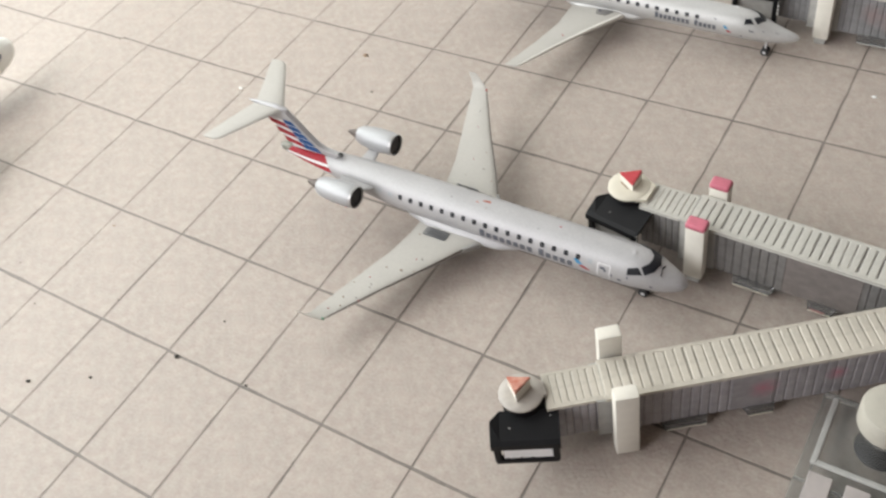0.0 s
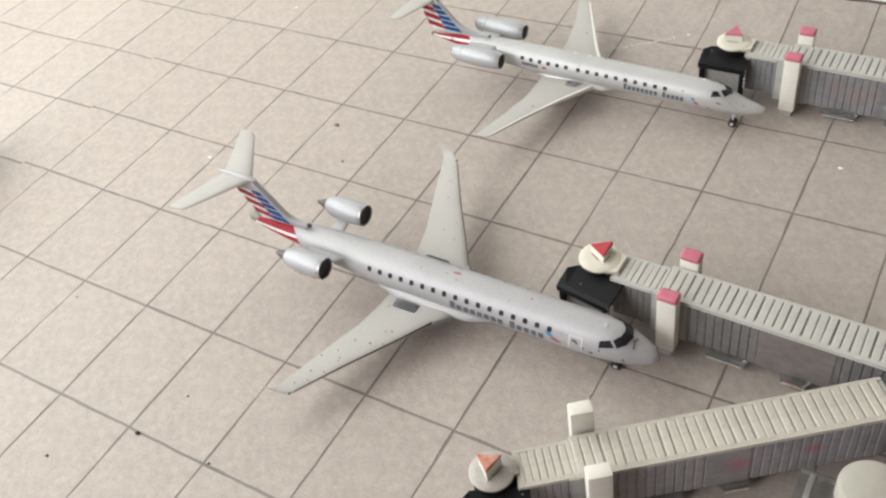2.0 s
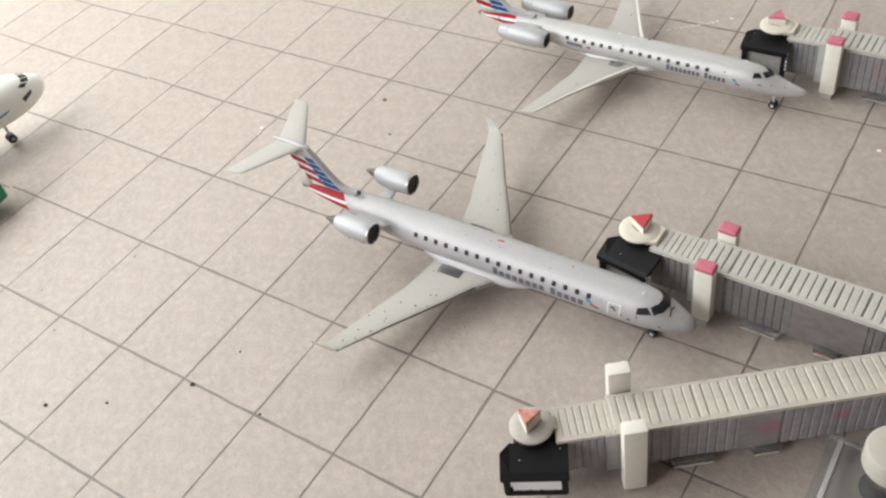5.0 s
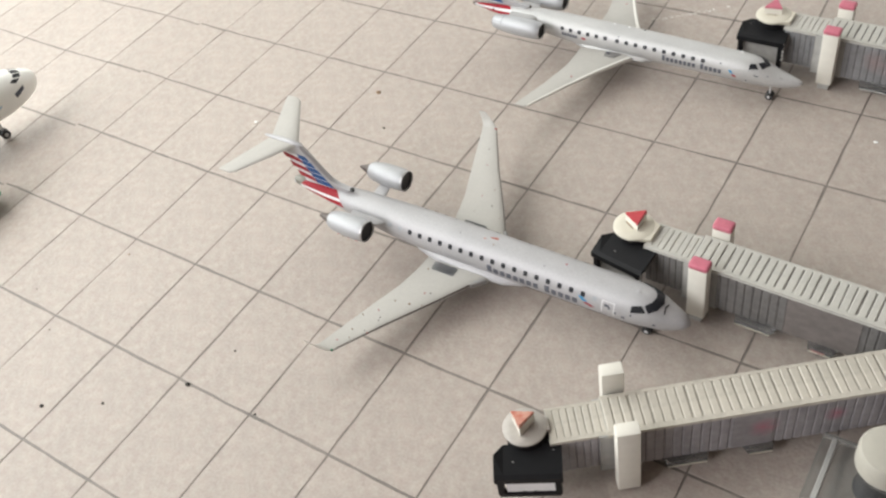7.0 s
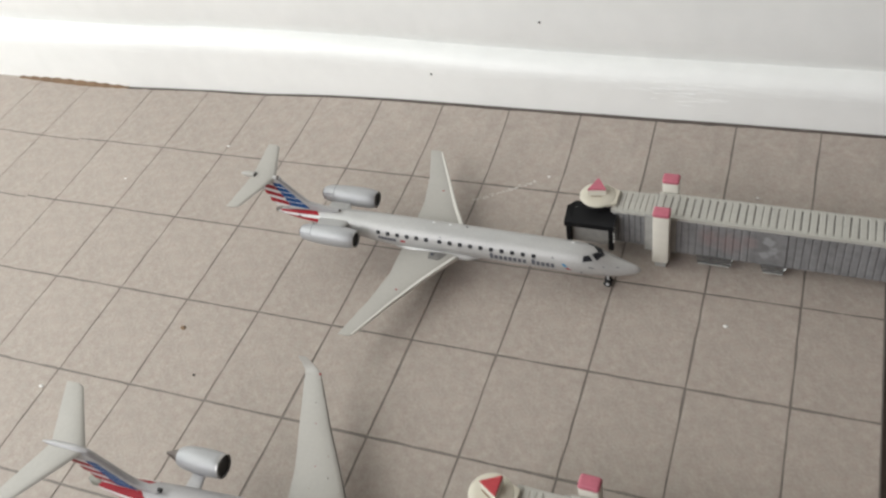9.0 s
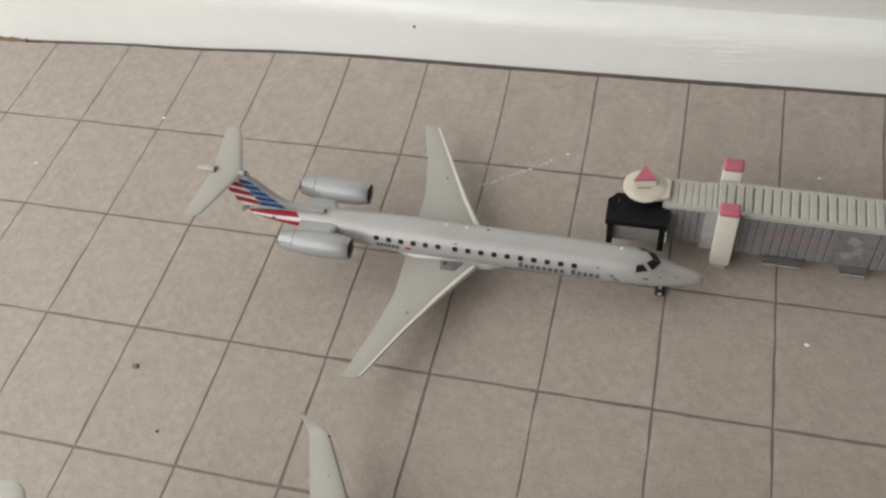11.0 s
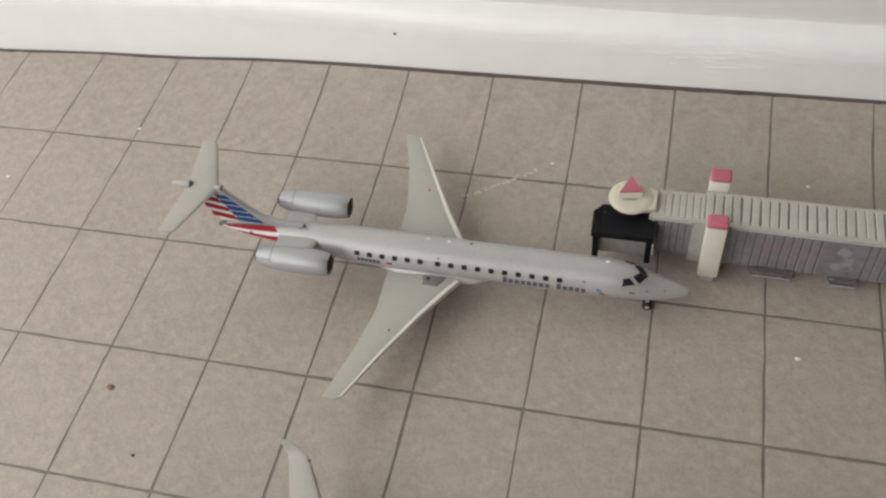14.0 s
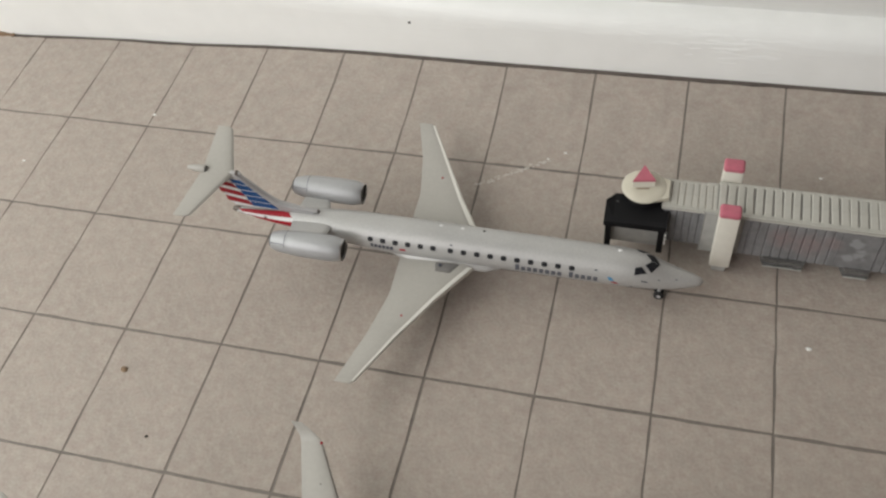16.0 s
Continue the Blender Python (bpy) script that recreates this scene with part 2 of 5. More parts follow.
def lathe_z(bm, profile, cx, cy, n=32, cap=True):
    rings = [[(cx + r * math.cos(2 * math.pi * i / n), cy + r * math.sin(2 * math.pi * i / n), z) for i in range(n)] for r, z in profile]
    loft(bm, rings, cap=cap)


def prism(bm, pts, z0, z1, bevel=0.0):
    """Upright prism over a plan polygon."""
    lo = [bm.verts.new((x, y, z0)) for x, y in pts]
    hi = [bm.verts.new((x, y, z1)) for x, y in pts]
    bm.faces.new(lo[::-1])
    bm.faces.new(hi)
    n = len(pts)
    es = []
    for i in range(n):
        f = bm.faces.new((lo[i], lo[(i + 1) % n], hi[(i + 1) % n], hi[i]))
        es += list(f.edges)
    if bevel:
        bmesh.ops.bevel(bm, geom=list(set(es)), offset=bevel, segments=2, affect="EDGES", profile=0.6)


def curve_through(points, x):
    """Monotone cubic through (x, value) points."""
    xs, ys = [p[0] for p in points], [p[1] for p in points]
    if x <= xs[0]:
        return ys[0]
    if x >= xs[-1]:
        return ys[-1]
    d = [(ys[i + 1] - ys[i]) / (xs[i + 1] - xs[i]) for i in range(len(xs) - 1)]
    m = [d[0]] + [0 if a * b <= 0 else 2 * a * b / (a + b) for a, b in zip(d, d[1:])] + [d[-1]]
    i = max(k for k in range(len(xs) - 1) if xs[k] <= x)
    h = xs[i + 1] - xs[i]
    t = (x - xs[i]) / h
    return ((2 * t**3 - 3 * t**2 + 1) * ys[i] + (t**3 - 2 * t**2 + t) * h * m[i] + (-2 * t**3 + 3 * t**2) * ys[i + 1] + (t**3 - t**2) * h * m[i + 1])


class Hull:
    """A fuselage: s runs aft from the nose, the angle from the crown (plus: to starboard)."""

    def __init__(self, top, bottom, half, length):
        self.top, self.bottom, self.half, self.length = top, bottom, half, length

    def at(self, s, a, lift=0.0):
        t, b, w = curve_through(self.top, s), curve_through(self.bottom, s), curve_through(self.half, s)
        zc, rz = (t + b) / 2, (t - b) / 2
        r = radians(a)
        return Vector((-s, -(w + lift) * math.sin(r), zc + (rz + lift) * math.cos(r)))

    def skin(self, bm, n=32):
        stations = [0, 0.12, 0.3, 0.6, 1, 1.5, 2, 2.7, 3.5, 4.3, 5.2, 6.2, 7.3, 8.5, 10, 12]
        k = 12
        while k < self.length - 3:
            k += 2.5
            stations.append(min(k, self.length - 0.01))
        stations += [self.length - 1.2, self.length - 0.4, self.length]
        loft(bm, [[self.at(s, 360 * i / n) for i in range(n)] for s in sorted(set(stations))])

    def patch(self, bm, corners, nu=4, nv=4, lift=0.03, rounded=0.0):
        """A thin decal-like plate on the hull over a quad of (s, angle) corners."""
        (a, b, c, d) = corners
        grid = []
        for j in range(nv + 1):
            v = j / nv
            row = []
            for i in range(nu + 1):
                u = i / nu
                v = j / nv
                if rounded:
                    p, q = 2 * u - 1, 2 * v - 1
                    u, v = 0.5 + 0.5 * p * math.sqrt(1 - rounded * q * q), 0.5 + 0.5 * q * math.sqrt(1 - rounded * p * p)
                s = (1 - v) * ((1 - u) * a[0] + u * b[0]) + v * ((1 - u) * d[0] + u * c[0])
                g = (1 - v) * ((1 - u) * a[1] + u * b[1]) + v * ((1 - u) * d[1] + u * c[1])
                row.append(bm.verts.new(self.at(s, g, lift)))
            grid.append(row)
        faces = [bm.faces.new((grid[j][i], grid[j][i + 1], grid[j + 1][i + 1], grid[j + 1][i])) for j in range(nv) for i in range(nu)]
        ext = bmesh.ops.extrude_face_region(bm, geom=faces)
        c0 = Vector((-(a[0] + c[0]) / 2, 0, self.at((a[0] + c[0]) / 2, 90).z))
        for v in [e for e in ext["geom"] if isinstance(e, bmesh.types.BMVert)]:
            axis = Vector((v.co.x, 0, c0.z))
            v.co += (axis - v.co).normalized() * (lift + 0.05)


def wing_loft(bm, stations, side):
    """Stations (y, leading s, trailing s, z, thickness); side +1 port, -1 starboard."""
    rings = []
    for y, s0, s1, z, th in stations:
        c = s1 - s0
        shape = [(0, 0.0), (0.04, 0.32), (0.15, 0.5), (0.4, 0.5), (0.75, 0.28), (1, 0.05), (1, -0.05), (0.75, -0.2), (0.4, -0.32), (0.15, -0.34), (0.04, -0.22)]
        rings.append([(-(s0 + c * u), side * y, z + th * w) for u, w in shape])
    loft(bm, rings)


def wheel(parent, x, y, z, r, w):
    bm = bmesh.new()
    rings = []
    for dy, rr in ((-w / 2, r * 0.8), (-w * 0.32, r), (w * 0.32, r), (w / 2, r * 0.8)):
        rings.append([(x + rr * math.cos(2 * math.pi * i / 18), y + dy, z + rr * math.sin(2 * math.pi * i / 18)) for i in range(18)])
    loft(bm, rings)
    t = part("tyre", bm, M_TYRE, parent, "black rubber tyre", True)
    for sgn in (-1, 1):
        bm = bmesh.new()
        rings = [[(x + rr * math.cos(2 * math.pi * i / 14), y + sgn * dy, z + rr * math.sin(2 * math.pi * i / 14)) for i in range(14)] for dy, rr in ((w * 0.35, r * 0.42), (w * 0.53, r * 0.40), (w * 0.55, r * 0.25))]
        loft(bm, rings)
        part("rim", bm, M_RIM, t, "pale grey wheel hub")


def nacelle(parent, s0, y, z, length, r, inlet, outlet, mat, cone=True, lip=M_CHROME):
    """Engine pod with a hollow inlet, polished lip, fan and exhaust cone; axis along x, opening forward."""
    bm = bmesh.new()
    prof = [(0.18, inlet * 0.93), (0.0, inlet), (-0.12 * length, r * 0.97), (-0.35 * length, r), (-0.65 * length, r * 0.96), (-0.88 * length, (r + outlet) / 2 * 1.02), (-length, outlet), (-length + 0.5, outlet * 0.86)]
    lathe_x(bm, prof, -s0, y, z, 28)
    pod = part("engine_nacelle", bm, mat, parent, "", True)
    bm = bmesh.new()
    lathe_x(bm, [(-0.28, inlet + 0.015), (0.03, inlet + 0.02), (0.16, inlet * 0.97), (0.1, inlet * 0.925), (-0.25, inlet * 0.90)], -s0, y, z, 28)
    part("inlet_lip", bm, lip, pod, "polished metal inlet lip", True)
    bm = bmesh.new()
    lathe_x(bm, [(-0.2, inlet * 0.91), (-1.3, inlet * 0.86), (-1.35, inlet * 0.3), (-0.85, 0.02)], -s0, y, z, 24, True)
    part("fan", bm, M_HOLE, pod, "dark fan face inside the inlet", True)
    bm = bmesh.new()
    lathe_x(bm, [(-length + 0.45, outlet * 0.88), (-length - 0.3, outlet * 0.74), (-length - (2.5 if cone else 0.4), 0.2)], -s0, y, z, 20, True)
    part("exhaust_cone", bm, M_CONE if cone else M_HOLE, pod, "brown metal exhaust cone" if cone else "dark exhaust opening", True)
    return pod


def fin_slab(bm, corners, half, sides=(-1, 1)):
    """A thin plate on both faces of the fin over (s, z) corners."""
    for sgn in sides:
        a = [bm.verts.new((-s, sgn * half, z)) for s, z in corners]
        b = [bm.verts.new((-s, sgn * (half - 0.1), z)) for s, z in corners]
        bm.faces.new(a)
        bm.faces.new(b[::-1])
        n = len(a)
        for i in range(n):
            bm.faces.new((a[i], a[(i + 1) % n], b[(i + 1) % n], b[i]))


def title_word(hull, parent, s_start, letters, pitch, angle, h_deg, side):
    """A word as a row of plain blocks, one to a character."""
    for k, tall in enumerate(letters):
        s = s_start - k * pitch
        w = pitch * 0.68
        lo = angle + h_deg / 2
        hi = lo - h_deg * tall
        a = s - (pitch - w) / 2
        bm = bmesh.new()
        hull.patch(bm, [(a, side * lo), (a - w, side * lo), (a - w, side * hi), (a, side * hi)], 2, 4, 0.07)
        part("title_bar", bm, M_TITLE_SOFT, parent, "slate grey printed bar")


WORD_ONE = (1.0,) + (0.74,) * 7
WORD_TWO = (1.0,) + (0.74,) * 4


# ---------------------------------------------------------------- setting
def face(x):
    """The baseboard's front in plan: old and not straight."""
    return curve_through([(-300, 43.0), (-140, 42.8), (-125, 43.5), (-113, 44.4), (-97, 44.65), (-80, 44.75), (-64, 44.5), (-48, 43.8), (-32, 43.3), (0, 43.05), (16, 43.25), (34, 43.4), (45, 43.45), (120, 43.5)], x)


def rise(x, y):
    """The apron sheet curls up where its edge is pushed against the baseboard, and waves a little at its far corner."""
    def ease(t):
        t = min(1, max(0, t))
        return t * t * (3 - 2 * t)
    curl = curve_through([(-120, 0.0), (-97, 0.45), (-80, 1.35), (-64, 2.1), (-48, 2.9), (-32, 3.5), (0, 4.15), (45, 4.4)], x)
    return curl * max(0.0, (y - 12) / 30.2) ** 2 + 0.25 * ease((-90 - x) / 60) * (1 + math.sin(0.11 * x + 0.05 * y))


def slab_mesh(x0, x1, y0, y1, warped, seed):
    """One printed slab: uneven edges, a small drop into the joint."""
    bm = bmesh.new()
    n = 6
    bx, by = 0.125 + 0.06 * min(1, max(0, (x0 + 105) / 50)), 0.26
    cx, cy = (x0 + x1) / 2, (y0 + y1) / 2
    grid = []
    for k in range(n + 1):
        row = []
        for i in range(n + 1):
            x = x0 + bx + (x1 - x0 - 2 * bx) * i / n
            top = face(x) - 0.90 if y1 > MAT_Y1 - 0.5 else y1 - by
            y = y0 + by + (top - y0 - by) * k / n
            if i in (0, n):
                x += 0.17 * noise.noise(Vector((seed * 3.7 + i, 0.5 * y, 1.3)))
            if k in (0, n):
                y += 0.19 * noise.noise(Vector((0.5 * x, seed * 2.9 + k, 7.1)))
            row.append((x - cx, y - cy, rise(x, y) if warped else 0.0))
        grid.append(row)
    if warped:
        top = [[bm.verts.new(p) for p in row] for row in grid]
        for j in range(n):
            for i in range(n):
                bm.faces.new((top[j][i], top[j][i + 1], top[j + 1][i + 1], top[j + 1][i]))
    else:
        top = [[bm.verts.new(p) if i in (0, n) or j in (0, n) else None for i, p in enumerate(row)] for j, row in enumerate(grid)]
    rim = [top[0][i] for i in range(n + 1)] + [top[j][n] for j in range(1, n + 1)] + [top[n][i] for i in range(n - 1, -1, -1)] + [top[j][0] for j in range(n - 1, 0, -1)]
    if not warped:
        bm.faces.new(rim)
    low = []
    for v in rim:
        dx, dy = (0.03 if v.co.x > 0 else -0.03), (0.03 if v.co.y > 0 else -0.03)
        low.append(bm.verts.new((v.co.x + dx, v.co.y + dy, v.co.z - 0.09)))
    for i in range(len(rim)):
        bm.faces.new((rim[i], low[i], low[(i + 1) % len(rim)], rim[(i + 1) % len(rim)]))
    return bm


MAT_X0, MAT_X1, MAT_Y0, MAT_Y1 = -256.0, 45.2, -172.0, 44.5
SEAM = -136.6                        # where two printed sheets meet; the far sheet lies a little askew


def joint_x(i, j):
    """Where the joint i crosses the row j."""
    if i <= -9:
        return i * TILE_X - 4.2
    return i * TILE_X + (0.3 if -7 < i < -3 else -0.4 if i == -8 else 0.0)


def joint_y(j):
    return j * TILE_Y + (0.35 if j >= 1 else 0.12 if j == 0 else -0.1 if j < -2 else 0.0)


def apron_mat():
    base = tagged(new("apron_mat"), "beige slab-printed apron sheet lying on a dark floor", "mat")
    bm = bmesh.new()
    nx, ny = 44, 48
    up, dn = [], []
    for j in range(ny + 1):
        row = []
        for i in range(nx + 1):
            x = MAT_X0 + (MAT_X1 - MAT_X0) * i / nx
            y = MAT_Y0 + (face(x) - 0.88 - MAT_Y0) * j / ny
            row.append(bm.verts.new((x, y, rise(x, y) - 0.08)))
        up.append(row)
        dn.append([bm.verts.new((v.co.x, v.co.y, v.co.z - 1.1)) for v in up[-1]])
    for j in range(ny):
        for i in range(nx):
            bm.faces.new((up[j][i], up[j][i + 1], up[j + 1][i + 1], up[j + 1][i]))
            bm.faces.new((dn[j][i], dn[j + 1][i], dn[j + 1][i + 1], dn[j][i + 1]))
    for j in range(ny):
        for i in (0, nx):
            bm.faces.new((up[j][i], up[j + 1][i], dn[j + 1][i], dn[j][i]))
    for i in range(nx):
        for j in (0, ny):
            bm.faces.new((up[j][i], up[j][i + 1], dn[j][i + 1], dn[j][i]))
    # strip between the sheet and the baseboard, coloured dark for the gap's shade
    gap = bmesh.new()
    line = []
    for i in range(121):
        x = -136 + 181 * i / 120
        y, z = face(x), rise(x, face(x))
        near = y - 0.84 - 0.16 * noise.noise(Vector((0.21 * x, 3.1, 0)))
        line.append([gap.verts.new(q) for q in ((x, near, z - 0.35), (x, near + 0.12, z - 0.10), (x, y + 0.05, z - 0.06), (x, y + 0.05, z - 1.0), (x, near, z - 1.0))])
    for a, b in zip(line, line[1:]):
        for k in range(5):
            gap.faces.new((a[k], b[k], b[(k + 1) % 5], a[(k + 1) % 5]))
    part("gap_shade_strip", gap, M_GAP, base, "dark strip painting the shade of the gap along the baseboard")
    part("backing_sheet", bm, M_JOINT, base, "grey-brown backing sheet that shows in the joints")
    bm = bmesh.new()
    cells = 30
    strip = []
    for i in range(cells + 1):
        x = -172 + 36 * i / cells
        y = face(x) + 0.2
        z = rise(x, y)
        h = 0.75 * math.sin(math.pi * i / cells) + 0.2 * math.sin(1.9 * i) + 0.16
        strip.append([bm.verts.new(p) for p in ((x, y - 0.9 - 0.5 * h, z + 0.02), (x, y - 0.5, z + h), (x, y + 0.2, z + h), (x, y + 0.2, z - 0.3))])
    for a, b in zip(strip, strip[1:]):
        for k in range(4):
            bm.faces.new((a[k], b[k], b[(k + 1) % 4], a[(k + 1) % 4]))
    part("card_edge", bm, M_CARD, base, "torn brown card edge")
    return base


def apron_slabs(base):
    shared = {}
    for j in range(-8, 2):
        for i in range(-16, 3):
            x0, x1 = joint_x(i, j), min(joint_x(i + 1, j), MAT_X1 - 0.1)
            y0, y1 = joint_y(j), joint_y(j + 1) if j < 1 else MAT_Y1 - 0.1
            halves = [(x0, SEAM + 0.13, -0.55), (SEAM - 0.13, x1, 0.0)] if i == -9 else [(x0, x1, -0.55 if i < -9 else 0.0)]
            for a, b, slip in halves:
                warped = x0 < -90 or j >= 0
                key = (i, j, a) if warped else (round(b - a, 2), round(y1 - y0, 2), (3 * i + 5 * j) % 7)
                if key not in shared:
                    shared[key] = part("slab", slab_mesh(a, b, y0 + slip, y1 + slip, warped, (3 * i + 5 * j) % 7), M_SLAB, base)
                    ob = shared[key]
                else:
                    ob = new("slab", shared[key].data)
                    ob.parent = base
                ob.location = ((a + b) / 2 * MM, (y0 + y1 + 2 * slip) / 2 * MM, 0)


def extrude_x(bm, profile, x0, x1):
    xs = [x0] + [-260 + 10 * k for k in range(28)] + [x1]
    rings = [[(x, y + (face(x) - 42.3 if y < 51 else 0), z) for y, z in profile] for x in xs]
    loft(bm, rings)


ROOM_X0, ROOM_X1, ROOM_Y0, ROOM_Y1, FLOOR, CEIL = -480.0, 120.0, -700.0, 52.0, -1.3, 2300.0


def room():
    bm = bmesh.new()
    box(bm, ROOM_X0 - 100, ROOM_X1 + 100, ROOM_Y0 - 100, ROOM_Y1 + 100, FLOOR - 80, FLOOR - 2)
    base = tagged(part("floor", bm, M_WOOD), "dark stained wooden floor", "floor", kind="structure")
    for k in range(7):
        bm = bmesh.new()
        y0 = -760 + k * 118
        box(bm, -475, 115, y0, y0 + 116.5, FLOOR - 2.5, FLOOR, 0.6)
        part("floorboard", bm, M_WOOD, base)
    # wall behind the baseboard, and the plain walls that close the room
    bm = bmesh.new()
    box(bm, ROOM_X0 - 100, ROOM_X1 + 100, ROOM_Y1, ROOM_Y1 + 100, FLOOR - 2, CEIL)
    tagged(part("wall_north", bm, M_PLASTER), "off-white painted wall", "wall", kind="structure")
    # unseen east wall, set close and dark to take light off the right side
    bm = bmesh.new()
    box(bm, ROOM_X1, ROOM_X1 + 100, ROOM_Y0, ROOM_Y1, FLOOR - 2, CEIL)
    tagged(part("wall_east", bm, M_WOOD), "unseen dark wall added to dim the right side", "wall", kind="structure")
    # west wall with the window opening
    bm = bmesh.new()
    wy0, wy1, wz0, wz1 = -420.0, 45.0, 40.0, 520.0
    box(bm, ROOM_X0 - 100, ROOM_X0, ROOM_Y0, wy0, FLOOR - 2, CEIL)
    box(bm, ROOM_X0 - 100, ROOM_X0, wy1, ROOM_Y1, FLOOR - 2, CEIL)
    box(bm, ROOM_X0 - 100, ROOM_X0, wy0, wy1, FLOOR - 2, wz0)
    box(bm, ROOM_X0 - 100, ROOM_X0, wy0, wy1, wz1, CEIL)
    tagged(part("wall_west", bm, M_PLASTER), "off-white wall with a window opening", "wall", kind="structure")
    # south wall with its window
    bm = bmesh.new()
    sx0, sx1, sz0, sz1 = -472.0, -178.0, 140.0, 640.0
    box(bm, ROOM_X0 - 100, sx0, ROOM_Y0 - 100, ROOM_Y0, FLOOR - 2, CEIL)
    box(bm, sx1, ROOM_X1 + 100, ROOM_Y0 - 100, ROOM_Y0, FLOOR - 2, CEIL)
    box(bm, sx0, sx1, ROOM_Y0 - 100, ROOM_Y0, FLOOR - 2, sz0)
    box(bm, sx0, sx1, ROOM_Y0 - 100, ROOM_Y0, sz1, CEIL)
    tagged(part("wall_south", bm, M_PLASTER), "off-white wall with a tall window opening", "wall", kind="structure")
    bm = bmesh.new()
    box(bm, ROOM_X0 - 100, ROOM_X1 + 100, ROOM_Y0 - 100, ROOM_Y1 + 100, CEIL, CEIL + 80)
    tagged(part("ceiling", bm, M_PLASTER), "white plaster ceiling", "ceiling", kind="structure")
    # stepped, rounded baseboard
    prof = [(52, FLOOR), (42.3, FLOOR), (42.3, 10.8), (42.38, 12.0), (42.65, 13.1), (43.15, 14.1), (43.9, 14.9), (44.9, 15.4), (46.0, 15.65), (47.2, 15.75), (46.7, 16.5), (46.1, 17.6),
            (45.6, 19.2), (45.3, 21.5), (45.2, 25), (45.2, 43), (45.2, 87), (45.8, 90), (47.5, 92), (52, 93)]
    bm = bmesh.new()
    extrude_x(bm, prof, ROOM_X0, ROOM_X1)
    board = tagged(part("baseboard", bm, M_GLOSS, None, "", True), "white gloss-painted baseboard with brush marks and a stepped top", "baseboard", kind="structure")
    # hard ridges that a dry brush left in the paint
    brush = random.Random(11)
    for x0, z0, count in ((-7.0, 14.2, 13), (1.5, 12.2, 14), (7.5, 11.0, 13), (14.0, 10.6, 13), (18.0, 6.8, 9), (30.0, 6.6, 8)):
        for k in range(count):
            x, z, half = x0 + brush.gauss(0, 3.0), min(14.2, z0 + brush.gauss(0, 1.2)), brush.uniform(0.8, 4.0)
            tilt, high, deep = brush.uniform(-0.03, 0.03), brush.uniform(0.07, 0.15), brush.uniform(0.04, 0.11)
            bm = bmesh.new()
            rings = []
            for q in range(7):
                u = q / 3 - 1
                w = max(0.05, 1 - u * u)
                xx, zz = x + half * u, z + half * u * tilt + 0.12 * math.sin(2.3 * u + k)
                yy = face(xx) - 42.3 + curve_through([(0, 42.3), (10.8, 42.3), (12.0, 42.38), (13.1, 42.65), (14.1, 43.15), (14.9, 43.9)], zz)
                rings.append([(xx, yy + 0.05, zz - high * w), (xx, yy - deep * w, zz - 0.2 * high * w), (xx, yy - 0.6 * deep * w, zz + 0.5 * high * w), (xx, yy + 0.05, zz + 1.2 * high * w)])
            loft(bm, rings)
            part("brush_ridge", bm, M_GLOSS, board, "", True)


